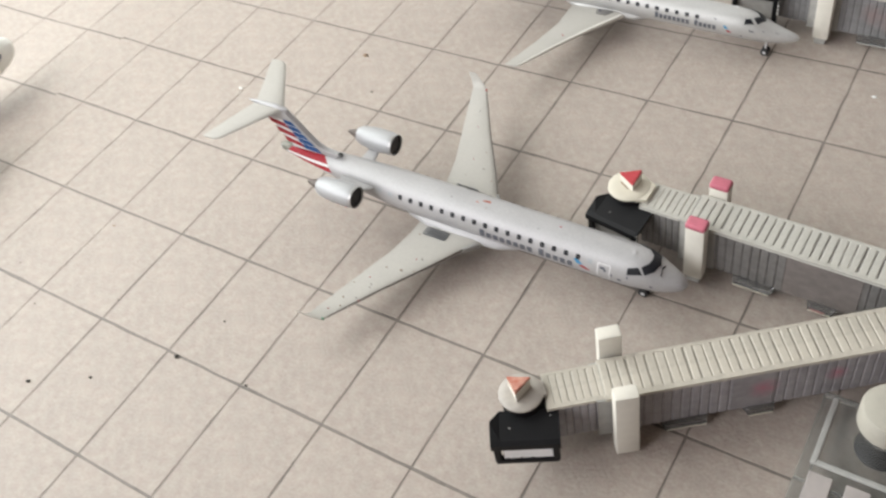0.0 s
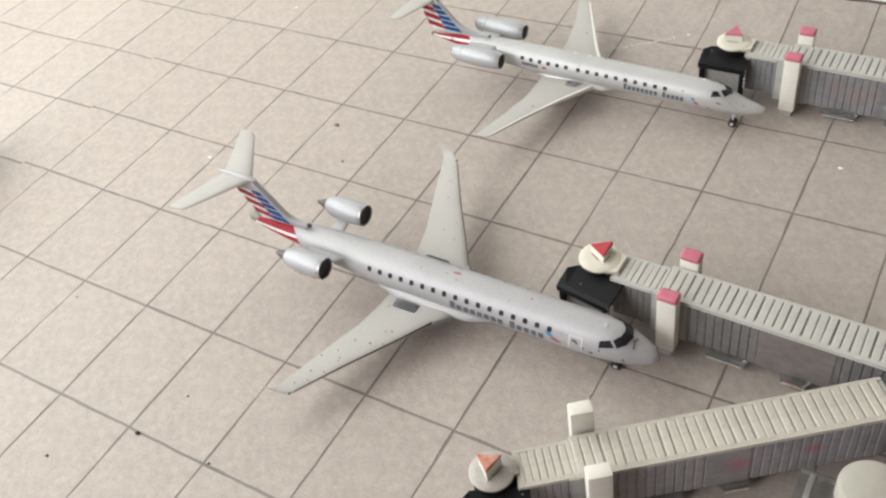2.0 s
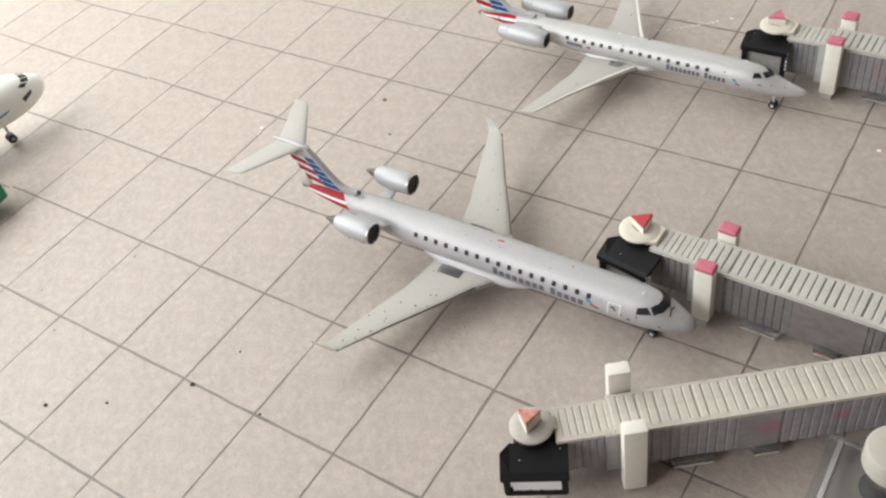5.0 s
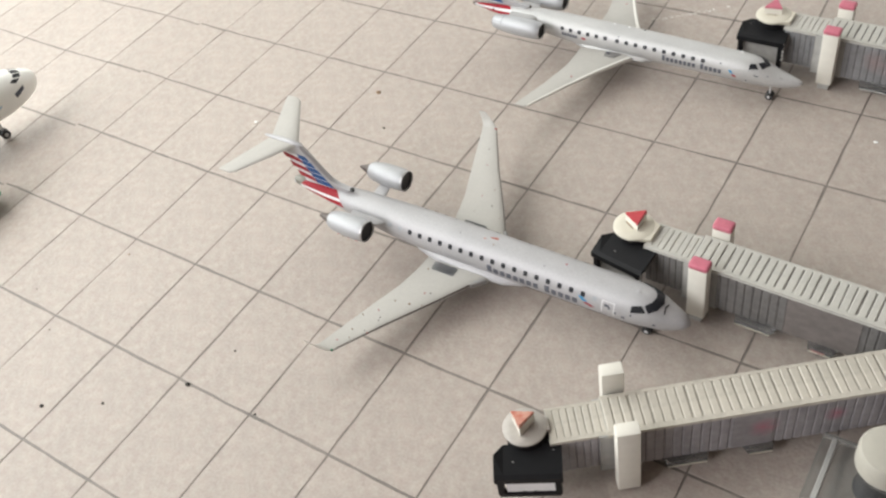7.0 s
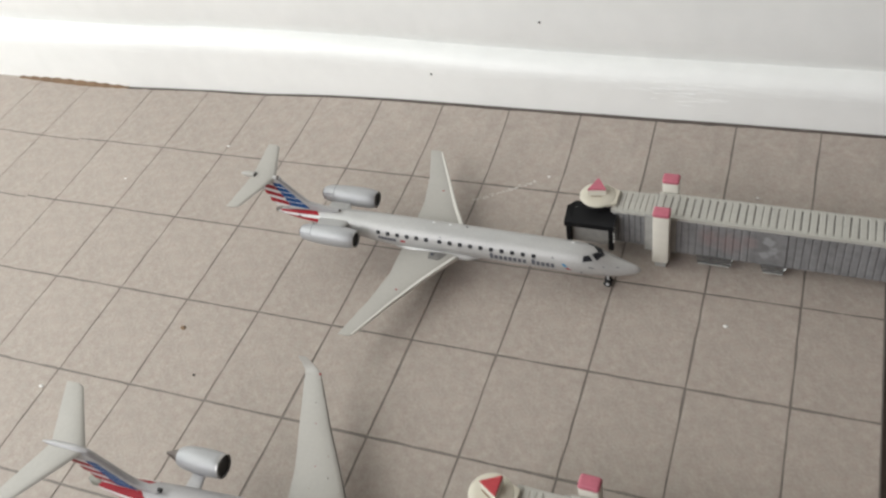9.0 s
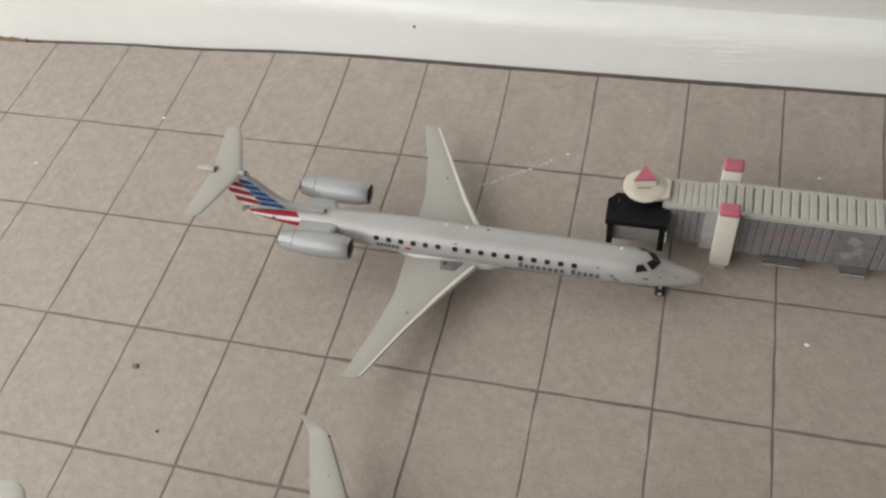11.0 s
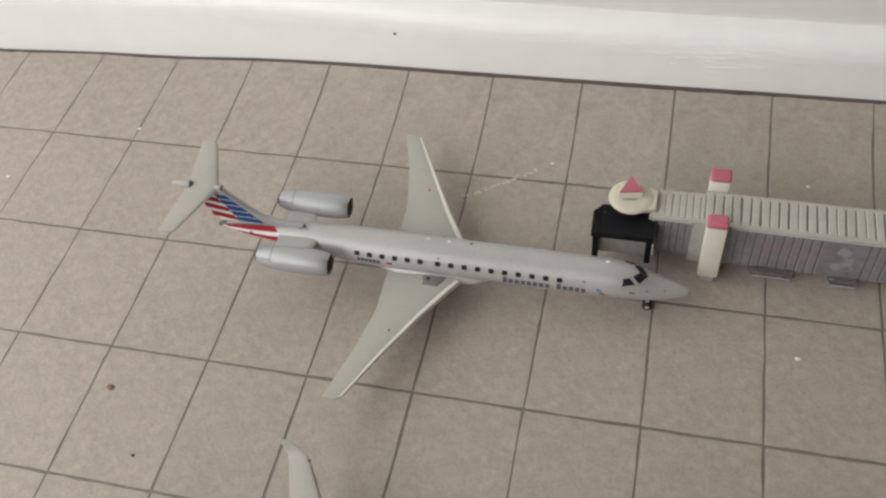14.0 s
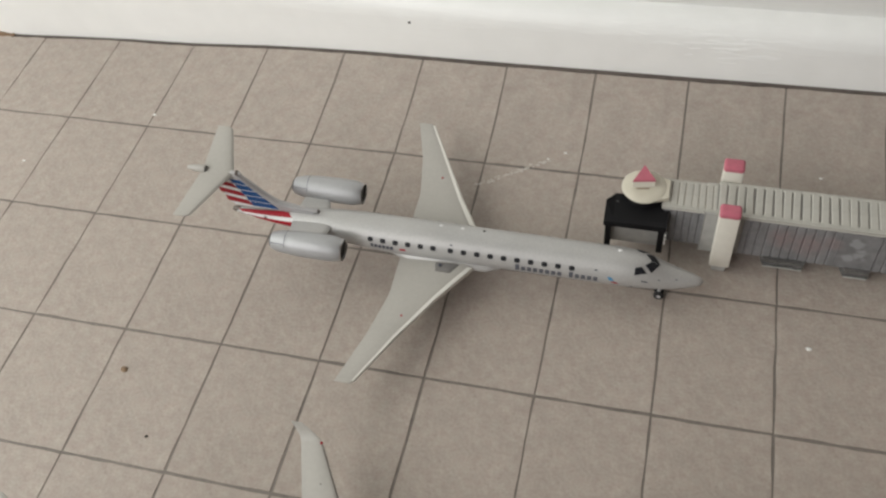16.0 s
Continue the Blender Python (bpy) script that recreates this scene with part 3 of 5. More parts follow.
# ---------------------------------------------------------------- aircraft
def regional_jet_small():
    """Slim jet: 16 cabin windows, long pods, straight wing with pale leading edge."""
    root = new("model_airplane")
    hull = Hull([(0, 4.5), (0.4, 4.9), (1.5, 5.3), (3.5, 5.8), (5.6, 6.45), (7.4, 7.3), (9.2, 7.95), (12, 8.2), (50, 8.25), (60, 8.0), (68, 7.4), (72.5, 6.8)],
                [(0, 4.3), (0.4, 3.85), (1.5, 3.4), (5, 2.8), (9, 2.55), (45, 2.55), (55, 3.5), (65, 4.95), (72.5, 6.0)],
                [(0, 0.08), (0.4, 0.55), (1.5, 1.0), (5, 1.95), (8, 2.5), (11.5, 2.85), (47, 2.85), (58, 2.3), (66, 1.45), (72.5, 0.5)], 72.5)
    bm = bmesh.new()
    hull.skin(bm)
    fus = part("fuselage", bm, M_SILVER, root, "silver-grey painted fuselage", True)
    # cabin windows on both flanks
    first = [49.8 - 1.97 * k for k in range(6)]
    rest = [first[-1] - 2.68 - 2.03 * k for k in range(10)]
    for side in (1, -1):
        for s in first + rest:
            bm = bmesh.new()
            hull.patch(bm, [(s + 0.43, side * 71.5), (s - 0.43, side * 71.5), (s - 0.43, side * 55.5), (s + 0.43, side * 55.5)], 4, 4, rounded=0.3)
            part("cabin_window", bm, M_DARK, fus)
        # windscreen panes
        for c in ([(6.5, 1.2), (7.6, 40), (8.62, 22), (7.75, 1.2)], [(8.25, 46), (10.0, 58), (10.0, 35), (9.1, 29)]):
            bm = bmesh.new()
            hull.patch(bm, [(s, side * a) for s, a in c], 4, 4, 0.06)
            part("cockpit_window", bm, M_DARK, fus, "dark cockpit window")
        # title, small marks, flash ahead of the title
        title_word(hull, fus, 27.5, WORD_ONE, 0.90, 89, 25, side)
        title_word(hull, fus, 19.5, WORD_TWO, 0.90, 89, 25, side)
        for m, c in ((M_CYAN, [(13.8, 76), (13.2, 76), (12.7, 90), (13.4, 88)]), (M_RED, [(13.2, 96), (12.8, 92), (12.0, 100), (12.5, 103)])):
            bm = bmesh.new()
            hull.patch(bm, [(s, side * a) for s, a in c], 2, 2)
            part("emblem_stroke", bm, m, fus)
        for k in range(6):
            bm = bmesh.new()
            s = 49.8 - 0.62 * k
            hull.patch(bm, [(s, side * 93), (s - 0.46, side * 93), (s - 0.46, side * 79), (s, side * 79)], 1, 2)
            part("small_print_bar", bm, M_TITLE, fus)
        bm = bmesh.new()
        hull.patch(bm, [(45.2, side * 90), (44.3, side * 90), (44.3, side * 82), (45.2, side * 82)], 1, 2)
        part("small_flag_patch", bm, M_RED, fus, "tiny red flag patch")
        for s, a, w in ((8.9, 74, 0.9), (4.1, 42, 0.35), (6.5, 56, 0.25), (15.7, 56, 0.4), (10.4, 108, 0.35), (37.4, 44, 0.4)):
            bm = bmesh.new()
            hull.patch(bm, [(s, side * (a + 4)), (s - w, side * (a + 4)), (s - w, side * a), (s, side * a)], 1, 1)
            part("small_marking", bm, M_TITLE, fus)
        # red bands round the tail cone
        for c in ([(72.2, 25), (63.6, 10), (62.8, 40), (71.4, 62)], [(70.8, 88), (62.3, 60), (61.6, 86), (68.4, 114)]):
            bm = bmesh.new()
            hull.patch(bm, [(s, side * a) for s, a in c], 8, 4)
            part("red_band", bm, M_RED, fus, "red painted tail band")
        bm = bmesh.new()
        hull.patch(bm, [(71.4, side * 62), (62.8, side * 40), (62.3, side * 60), (70.8, side * 88)], 8, 2)
        part("white_band", bm, M_WHITE, fus, "white painted tail band")
        bm = bmesh.new()
        hull.patch(bm, [(72.3, side * 22), (63.0, side * 6), (62.9, side * 8.5), (72.2, side * 27)], 8, 1, 0.08)
        part("outline", bm, M_CONE, fus, "thin dark outline")
    bm = bmesh.new()
    hull.patch(bm, [(32.9, -20), (32.5, -20), (32.5, -14), (32.9, -14)], 1, 1, 0.05)
    part("roof_speck", bm, M_CRUMB, fus)
    for s, r in ((12.4, 0.42), (36.0, 0.38), (39.3, 0.36)):
        bm = bmesh.new()
        c = hull.at(s, -15)
        bmesh.ops.create_uvsphere(bm, u_segments=10, v_segments=6, radius=0.85 * r, matrix=Matrix.Translation(c) @ Matrix.Diagonal((1, 0.7, 0.4, 1)))
        part("antenna_blister", bm, M_WHITE, fus, "white antenna blister", True)
    bm = bmesh.new()
    lathe_x(bm, [(0.5, 0.5), (0.1, 0.52), (-0.5, 0.46), (-0.9, 0.3)], -72.3, 0, 6.4, 14, True)
    tip = part("tail_cone_tip", bm, M_CONE, root, "bare brown metal tail cone tip", True)
    bm = bmesh.new()
    lathe_x(bm, [(0.05, 0.3), (-0.02, 0.22)], -73.2, 0, 6.4, 12, True)
    part("exhaust_opening", bm, M_HOLE, tip, "dark opening")
    # wings
    for side in (1, -1):
        bm = bmesh.new()
        wing_loft(bm, [(2.0, 33.2, 45.4, 3.3, 1.15), (5.5, 35.5, 45.3, 3.45, 0.95), (9.8, 38.1, 45.2, 3.7, 0.75), (17, 42.2, 46.5, 4.1, 0.55), (24.6 - 0.5 * side, 46.0, 48.7, 4.5, 0.35), (25.1 - 0.5 * side, 46.5, 48.9, 4.52, 0.2)], side)
        w = part("wing", bm, M_WING, root, "light grey wing", True)
        bm = bmesh.new()
        wing_loft(bm, [(3.0, 33.7, 35.5, 3.36, 1.02), (9.8, 38.0, 39.6, 3.72, 0.80), (17, 42.0, 43.1, 4.12, 0.60), (24.7 - 0.5 * side, 46.0, 46.7, 4.52, 0.38)], side)
        part("leading_edge", bm, M_EDGE, w, "pale leading edge strip", True)
        bm = bmesh.new()
        wing_loft(bm, [(2.9, 35.9, 39.6, 3.80, 0.5), (4.6, 37.0, 39.6, 3.84, 0.4)], side)
        part("walkway_patch", bm, M_SIDE, w, "dark grey panel at the wing root")
        bm = bmesh.new()
        box(bm, -39.0, -38.6, side * 3.5 - 0.2, side * 3.5 + 0.2, 4.0, 4.2)
        part("wing_mark", bm, M_TITLE, w)
        bm = bmesh.new()
        bmesh.ops.create_uvsphere(bm, u_segments=8, v_segments=5, radius=0.19, matrix=Matrix.Translation((-42.3, side * 13.4, 4.25)) @ Matrix.Diagonal((1, 1, 0.4, 1)))
        part("red_dot", bm, M_RED, w, "tiny red paint dot")
    # belly fairing
    bm = bmesh.new()
    loft(bm, [[(-s, 2.75 * k * math.sin(2 * math.pi * i / 20), 3.25 + 1.15 * k * math.cos(2 * math.pi * i / 20)) for i in range(20)] for s, k in ((28.5, 0.2), (30, 0.75), (32, 1.05), (38, 1.12), (44, 1.05), (47, 0.7), (49, 0.2))])
    part("belly_fairing", bm, M_SILVER, root, "", True)
    # dark tip of the dorsal strake, and a dark spot on the tail bands
    bm = bmesh.new()
    lathe_x(bm, [(0.12, 0.05), (0.02, 0.24), (-0.22, 0.33)], -58.5, 0, 8.5, 10, True)
    part("strake_tip", bm, M_CONE, root, "dark strake tip")
    for side in (1, -1):
        bm = bmesh.new()
        hull.patch(bm, [(67.6, side * 62), (67.0, side * 60), (66.9, side * 76), (67.5, side * 79)], 2, 3, 0.1, rounded=0.4)
        part("dark_spot", bm, M_CONE, fus)
    # fin, bullet and tailplane
    bm = bmesh.new()
    fin = [(58.6, 8.55, 60.5, 0.34), (61.0, 8.85, 72.4, 0.46), (64.7, 9.5, 73.1, 0.5), (66.6, 11.1, 73.8, 0.5), (68.5, 13.1, 74.6, 0.5), (70.3, 14.9, 75.5, 0.5)]
    prof = []
    for k, (s0, z, s1, h) in enumerate(fin):
        ch, low = s1 - s0, z - (0.9 if k < 3 else 0)
        edge = [(0.0, 0.0, z), (0.05, 0.8, z), (0.11, 1.0, z), (0.9, 0.98, low), (1.0, 0.6, low)]
        prof.append([(-(s0 + ch * u), h * w, zz) for u, w, zz in edge] + [(-(s0 + ch * u), -h * w, zz) for u, w, zz in edge[:0:-1]])
    loft(bm, prof)
    f = part("tail_fin", bm, M_SILVER_B, root, "silver fin with striped paint", True)
    stripes(f, 63.7, 8.0, 69.6, 14.3, 72.8, 75.2, 0.5)
    bm = bmesh.new()
    lathe_x(bm, [(0.0, 0.52), (-0.5, 0.62), (-2.0, 0.52), (-3.0, 0.26)], -75.4, 0, 15.0, 12, True)
    bl = part("tail_bullet", bm, M_WING, root, "small silver tail fairing", True)
    bm = bmesh.new()
    lathe_x(bm, [(0.03, 0.50), (-0.04, 0.56), (-0.12, 0.58)], -75.38, 0, 15.0, 12, True)
    part("fairing_ring", bm, M_SIDE, bl, "dark ring")
    bm = bmesh.new()
    lathe_x(bm, [(0.5, 0.05), (0.1, 0.32), (-1.2, 0.4)], -70.2, 0, 15.0, 10, True)
    tip = part("fin_tip", bm, M_SILVER, root, "", True)
    bm = bmesh.new()
    lathe_x(bm, [(0.12, 0.36), (-0.06, 0.42), (-0.34, 0.42)], -70.3, 0, 15.0, 10, True)
    part("tip_ring", bm, M_CONE, tip, "dark ring at the fin tip")
    for side in (1, -1):
        bm = bmesh.new()
        wing_loft(bm, [(0.0, 70.9, 76.0, 14.85, 0.6), (8.7, 74.4, 77.0, 14.85, 0.36), (9.1, 75.2, 77.1, 14.85, 0.22)], side)
        part("tailplane", bm, M_WING, root, "pale grey tailplane half", True)
    # engines
    for side in (1, -1):
        bm = bmesh.new()
        wing_loft(bm, [(1.2, 56.0, 62.6, 7.2, 0.6), (3.2, 56.4, 62.4, 7.5, 0.8), (5.0, 57.2, 62.0, 8.2, 0.9)] if side < 0 else [(1.2, 57.2, 62.8, 6.7, 0.45), (4.0, 58.2, 62.2, 6.8, 0.4)], side)
        part("pylon", bm, M_SILVER, root, "", True)
        pod = nacelle(root, 53.2, side * 5.55, 7.2, 11.2, 1.98, 1.62, 1.3, M_NACELLE, cone=False)
        bm = bmesh.new()
        x0 = -61.9
        rings = [[(x0 - dx, side * 5.55 + 1.86 * math.cos(a), 7.2 + 1.86 * math.sin(a)) for a in [radians(25 + 5 * q) for q in range(27)]] for dx in (0, 0.07)]
        for q in range(26):
            bm.faces.new([bm.verts.new(p) for p in (rings[0][q], rings[0][q + 1], rings[1][q + 1], rings[1][q])])
        for a in (40, 140):
            for t in range(5):
                line = [(x0 - 0.5 * (t + e), side * 5.55 + (1.86 - 0.055 * (t + e)) * math.cos(radians(a + w)), 7.2 + (1.86 - 0.055 * (t + e)) * math.sin(radians(a + w))) for e, w in ((0, 0), (1, 0), (1, 2), (0, 2))]
                bm.faces.new([bm.verts.new(p) for p in line])
        part("panel_line", bm, M_TITLE, pod, "dark engraved panel line")
    # undercarriage
    bm = bmesh.new()
    lathe_z(bm, [(0.22, 0.1), (0.22, 3.0)], -5.9, 0, 10)
    strut = part("nose_gear_leg", bm, M_RIM, root)
    for dy in (-0.5, 0.5):
        wheel(strut, -5.9, dy, 0.18, 0.78, 0.5)
    for side in (1, -1):
        bm = bmesh.new()
        lathe_z(bm, [(0.28, -0.5), (0.28, 3.4)], -42.6, side * 4.6, 10)
        leg = part("main_gear_leg", bm, M_RIM, root)
        for dy in (-0.5, 0.5):
            wheel(leg, -42.6, side * 4.6 + dy, -0.58 - 0.05 * side, 0.95, 0.5)
    return root


def stripes(fin, s_low, z_low, s_high, z_high, te_low, te_high, half):
    """Nearly level bands on the swept fin: blue ahead, red behind, thin white gaps between."""
    def point(u, v):
        z = z_low + (z_high - z_low) * v
        s0 = s_low + (s_high - s_low) * v
        s1 = te_low + (te_high - te_low) * v
        return (s0 + (s1 - s0) * u, z)
    bm = bmesh.new()
    fin_slab(bm, [point(0.13, 0.02), point(0.93, 0.02), point(0.93, 0.93), point(0.13, 0.93)], half + 0.02)
    part("white_field", bm, M_WHITE, fin, "white painted field")

    def band(name, u0, u1, lean, base, thick, rise_back, mat, lab):
        lo = [base, base + rise_back]
        hi = [v + thick for v in lo]
        clip = lambda v: min(0.95, max(0.0, v))
        bm = bmesh.new()
        fin_slab(bm, [point(u0, clip(lo[0])), point(u1, clip(lo[1])), point(u1 + lean, clip(hi[1])), point(u0, clip(hi[0]))], half + 0.06)
        part(name, bm, mat, fin, lab)
    for k in range(5):
        band("blue_stripe", 0.12, 0.58 - 0.03 * k, -0.05, 0.04 + 0.19 * k, 0.16, 0.02, M_BLUE, "dark blue stripe")
    for k in range(3):
        band("red_stripe", 0.56 - 0.04 * k, 1.0, -0.04, 0.07 + 0.29 * k, 0.17, 0.10, M_RED, "red stripe")


FLECKS_NEAR = ((48.3, 19.3, 0.13), (46.4, 17.4, 0.12), (45.3, 18.6, 0.11), (45.0, 14.6, 0.14), (42.4, 14.2, 0.18), (41.3, 11.2, 0.12), (40.4, 10.8, 0.11), (43.7, 6.3, 0.13),
               (40.4, 13.6, 0.12), (45.4, 22.2, 0.13), (46.1, 21.9, 0.11), (48.2, 22.5, 0.14), (47.6, 24.2, 0.12), (49.2, 25.4, 0.12), (45.2, 19.2, 0.1))
FLECKS_FAR = ((41.7, 13.6, 0.11), (43.2, 11.6, 0.1), (40.4, 10.2, 0.11), (42.8, 8.0, 0.08), (37.8, 8.2, 0.09), (46.0, 18.5, 0.09), (47.5, 22.0, 0.09))


def regional_jet_large():
    """Wider jet: round pods high on the tail, raised wingtips."""
    root = new("model_airplane")
    hull = Hull([(0, 4.8), (0.5, 5.55), (2.0, 6.4), (3.6, 7.1), (5.0, 8.0), (6.6, 8.5), (9, 8.68), (12, 8.68), (52, 8.65), (62, 8.5), (70, 8.15), (75.7, 7.75)],
                [(0, 4.5), (0.5, 3.75), (2.0, 3.0), (6, 2.2), (10, 1.95), (46, 1.95), (56, 2.8), (66, 4.7), (75.7, 6.3)],
                [(0, 0.1), (0.5, 0.95), (2.0, 1.75), (5, 2.75), (9, 3.3), (12, 3.38), (47, 3.38), (58, 2.85), (67, 1.9), (75.7, 0.75)], 75.7)
    bm = bmesh.new()
    hull.skin(bm)
    fus = part("fuselage", bm, M_SILVER_B, root, "silver-grey painted fuselage", True)
    for side in (1, -1):
        for k in range(17):
            s = 48.9 - 2.03 * k
            bm = bmesh.new()
            hull.patch(bm, [(s + 0.38, side * 67), (s - 0.38, side * 67), (s - 0.38, side * 52), (s + 0.38, side * 52)], 4, 4, rounded=0.22)
            part("cabin_window", bm, M_DARK, fus)
        for s in (51.0, 53.1, 14.4):
            bm = bmesh.new()
            hull.patch(bm, [(s + 0.34, side * 67), (s - 0.34, side * 67), (s - 0.34, side * 55), (s + 0.34, side * 55)], 2, 3)
            part("blanked_window", bm, M_GREYPATCH, fus, "faded grey blanked window")
        for c in ([(4.2, 0.6), (4.75, 36), (5.75, 18), (5.55, 0.6)], [(4.75, 36), (5.85, 55), (6.65, 37), (5.75, 18)], [(6.25, 56), (8.5, 67), (8.5, 48), (7.1, 39)]):
            bm = bmesh.new()
            hull.patch(bm, [(s, side * a) for s, a in c], 5, 5, 0.09)
            part("cockpit_window", bm, M_DARK, fus, "dark cockpit window")
        title_word(hull, fus, 33.8, WORD_ONE, 1.22, 86, 25, side)
        title_word(hull, fus, 23.2, WORD_TWO, 1.22, 86, 25, side)
        for m, c in ((M_CYAN, [(17.2, 66), (16.3, 68), (15.5, 80), (16.5, 79)]), (M_RED, [(16.2, 84), (15.7, 81), (14.3, 90), (15.0, 93)])):
            bm = bmesh.new()
            hull.patch(bm, [(s, side * a) for s, a in c], 2, 2)
            part("emblem_stroke", bm, m, fus)
        # passenger door outline, four thin strips
        for c in ([(13.2, 56), (13.05, 56), (13.05, 96), (13.2, 96)], [(11.2, 56), (11.05, 56), (11.05, 96), (11.2, 96)], [(13.2, 56), (11.05, 56), (11.05, 58), (13.2, 58)]):
            bm = bmesh.new()
            hull.patch(bm, [(s, side * a) for s, a in c], 2, 6)
            part("door_line", bm, M_WHITE, fus, "thin white door outline")
        for s, a, w in ((12.7, 66, 0.75), (12.1, 72, 0.35), (11.0, 82, 0.28), (8.5, 73, 0.25), (9.9, 89, 0.6), (5.0, 88, 0.4)):
            bm = bmesh.new()
            hull.patch(bm, [(s, side * (a + 6)), (s - w, side * (a + 6)), (s - w, side * a), (s, side * a)], 1, 1)
            part("small_marking", bm, M_TITLE, fus)
        for c in ([(75.2, 20), (66.0, 8), (64.6, 50), (74.4, 70)], [(73.8, 92), (64.4, 63), (63.6, 84), (71.2, 116)]):
            bm = bmesh.new()
            hull.patch(bm, [(s, side * a) for s, a in c], 8, 5)
            part("red_band", bm, M_RED, fus, "red painted tail band")
        bm = bmesh.new()
        hull.patch(bm, [(74.4, side * 70), (64.6, side * 50), (64.4, side * 63), (73.8, side * 92)], 8, 2)
        part("white_band", bm, M_WHITE, fus, "white painted tail band")
    bm = bmesh.new()
    lathe_x(bm, [(1.2, 0.86), (0.4, 0.98), (-0.6, 0.9), (-1.5, 0.4)], -74.6, 0, 7.15, 14, True)
    part("tail_cone_tip", bm, M_TIP, root, "olive-grey metal tail cone tip", True)
    for s, a, c, n in ((34.6, -8, M_WORN, 1.25), (35.6, 2, M_WORN, 0.4), (33.6, 12, M_CRUMB_B, 0.25), (20.9, -4, M_RED, 0.36), (40.0, 10, M_CRUMB, 0.16), (24, 22, M_CRUMB, 0.16)):
        bm = bmesh.new()
        hull.patch(bm, [(s, a), (s - n, a - 5 * n), (s - n * 1.2, a + 1), (s - 0.2, a + 3)], 1, 1, 0.04)
        part("paint_fleck", bm, c, fus)
    bm = bmesh.new()
    bmesh.ops.create_uvsphere(bm, u_segments=12, v_segments=6, radius=0.42, matrix=Matrix.Translation(hull.at(8.3, 2)) @ Matrix.Diagonal((1, 1, 0.18, 1)))
    part("antenna_blister", bm, M_SILVER_B, fus, "", True)
    # two dark wiper blades by the windscreen
    for s0, a0, s1, a1 in ((3.72, 34, 3.95, 9), (3.95, 9, 3.7, -9), (3.95, 9, 4.15, 7)):
        bm = bmesh.new()
        hull.patch(bm, [(s0, a0), (s0 - 0.12, a0 + 2), (s1 - 0.12, a1 + 2), (s1, a1)], 1, 3, 0.1)
        part("wiper", bm, M_BLACK, fus)
    tops = {}
    for side in (1, -1):
        bm = bmesh.new()
        wing_loft(bm, [(2.0, 32.2, 45.6, 2.6, 1.5), (4.2, 33.4, 45.6, 2.75, 1.3), (6.2, 35.4, 45.7, 2.9, 1.1), (11.0, 38.4, 46.6, 3.2, 0.9), (19, 43.7, 49.2, 3.75, 0.6), (27.0, 48.6, 51.7, 4.3, 0.4),
                       (27.7, 49.2, 52.0, 4.6, 0.36), (28.3, 50.4, 52.6, 5.5, 0.3), (28.7, 51.6, 53.2, 6.6, 0.24)], side)
        w = part("wing", bm, M_WING, root, "light grey wing with a raised tip", True)
        bm = bmesh.new()
        wing_loft(bm, [(4.3, 33.3, 35.6, 2.75, 1.36), (6.3, 35.3, 36.4, 2.9, 1.16)], side)
        part("leading_edge_root", bm, M_ROOT, w, "dark grey inboard leading edge")
        # printed grille: three rows of small cells between thin lines
        bm = bmesh.new()
        for k in range(4):
            y, z = side * (4.35 + 0.5 * k), 3.42
            box(bm, -43.3, -39.2, y - 0.03, y + 0.03, z, z + 0.16)
        for q in range(10):
            s = 39.2 + 0.455 * q
            box(bm, -s - 0.04, -s + 0.04, min(side * 4.35, side * 5.85), max(side * 4.35, side * 5.85), 3.43, 3.575)
        part("wing_grille", bm, M_TITLE, w, "dark printed grille")
        # shadow under the leading edge, painted as a dark line on the wing top
        bm = bmesh.new()
        wing_loft(bm, [(6.4, 35.62, 35.85, 3.03, 0.95), (11.0, 38.52, 38.72, 3.3, 0.78), (19, 43.8, 43.96, 3.8, 0.55), (26.6, 48.5, 48.62, 4.3, 0.38)], side)
        part("edge_shadow_line", bm, M_CONE, w, "thin dark line painted for the shadow under the leading edge")
        for q, (s, y, rad) in enumerate(FLECKS_NEAR if side < 0 else FLECKS_FAR):
            bm = bmesh.new()
            c = (s - 36) / 14
            bmesh.ops.create_uvsphere(bm, u_segments=7, v_segments=4, radius=0.85 * rad, matrix=Matrix.Translation((-s, side * y, 3.0 + 0.066 * y + 0.38 - 0.3 * c * (1 if s < 46 else 1.15))) @ Matrix.Diagonal((1.2, 1, 1.6, 1)))
            part("wing_fleck", bm, (M_CRUMB_B, M_RED, M_CRUMB, M_CRUMB_B)[q % 4], w)
        bm = bmesh.new()
        bmesh.ops.create_uvsphere(bm, u_segments=8, v_segments=6, radius=0.22, matrix=Matrix.Translation((-49.0, side * 27.3, 4.45)))
        part("tip_light", bm, M_GREEN if side < 0 else M_RED, w, "dark green tip light" if side < 0 else "red tip light")
    bm = bmesh.new()
    loft(bm, [[(-s, 3.9 * k * math.sin(2 * math.pi * i / 20), 2.9 + 1.5 * k * math.cos(2 * math.pi * i / 20)) for i in range(20)] for s, k in ((25.5, 0.3), (28, 0.72), (31, 0.98), (38, 1.04), (44, 0.98), (48, 0.7), (51, 0.25))])
    part("belly_fairing", bm, M_SILVER_B, root, "", True)
    bm = bmesh.new()
    fin = [(62.2, 9.35, 64.0, 0.42), (64.6, 9.6, 72.8, 0.55), (66.4, 10.3, 73.9, 0.58), (67.9, 12.1, 74.9, 0.58), (69.5, 14.3, 76.1, 0.58), (71.4, 16.6, 77.7, 0.58)]
    prof = []
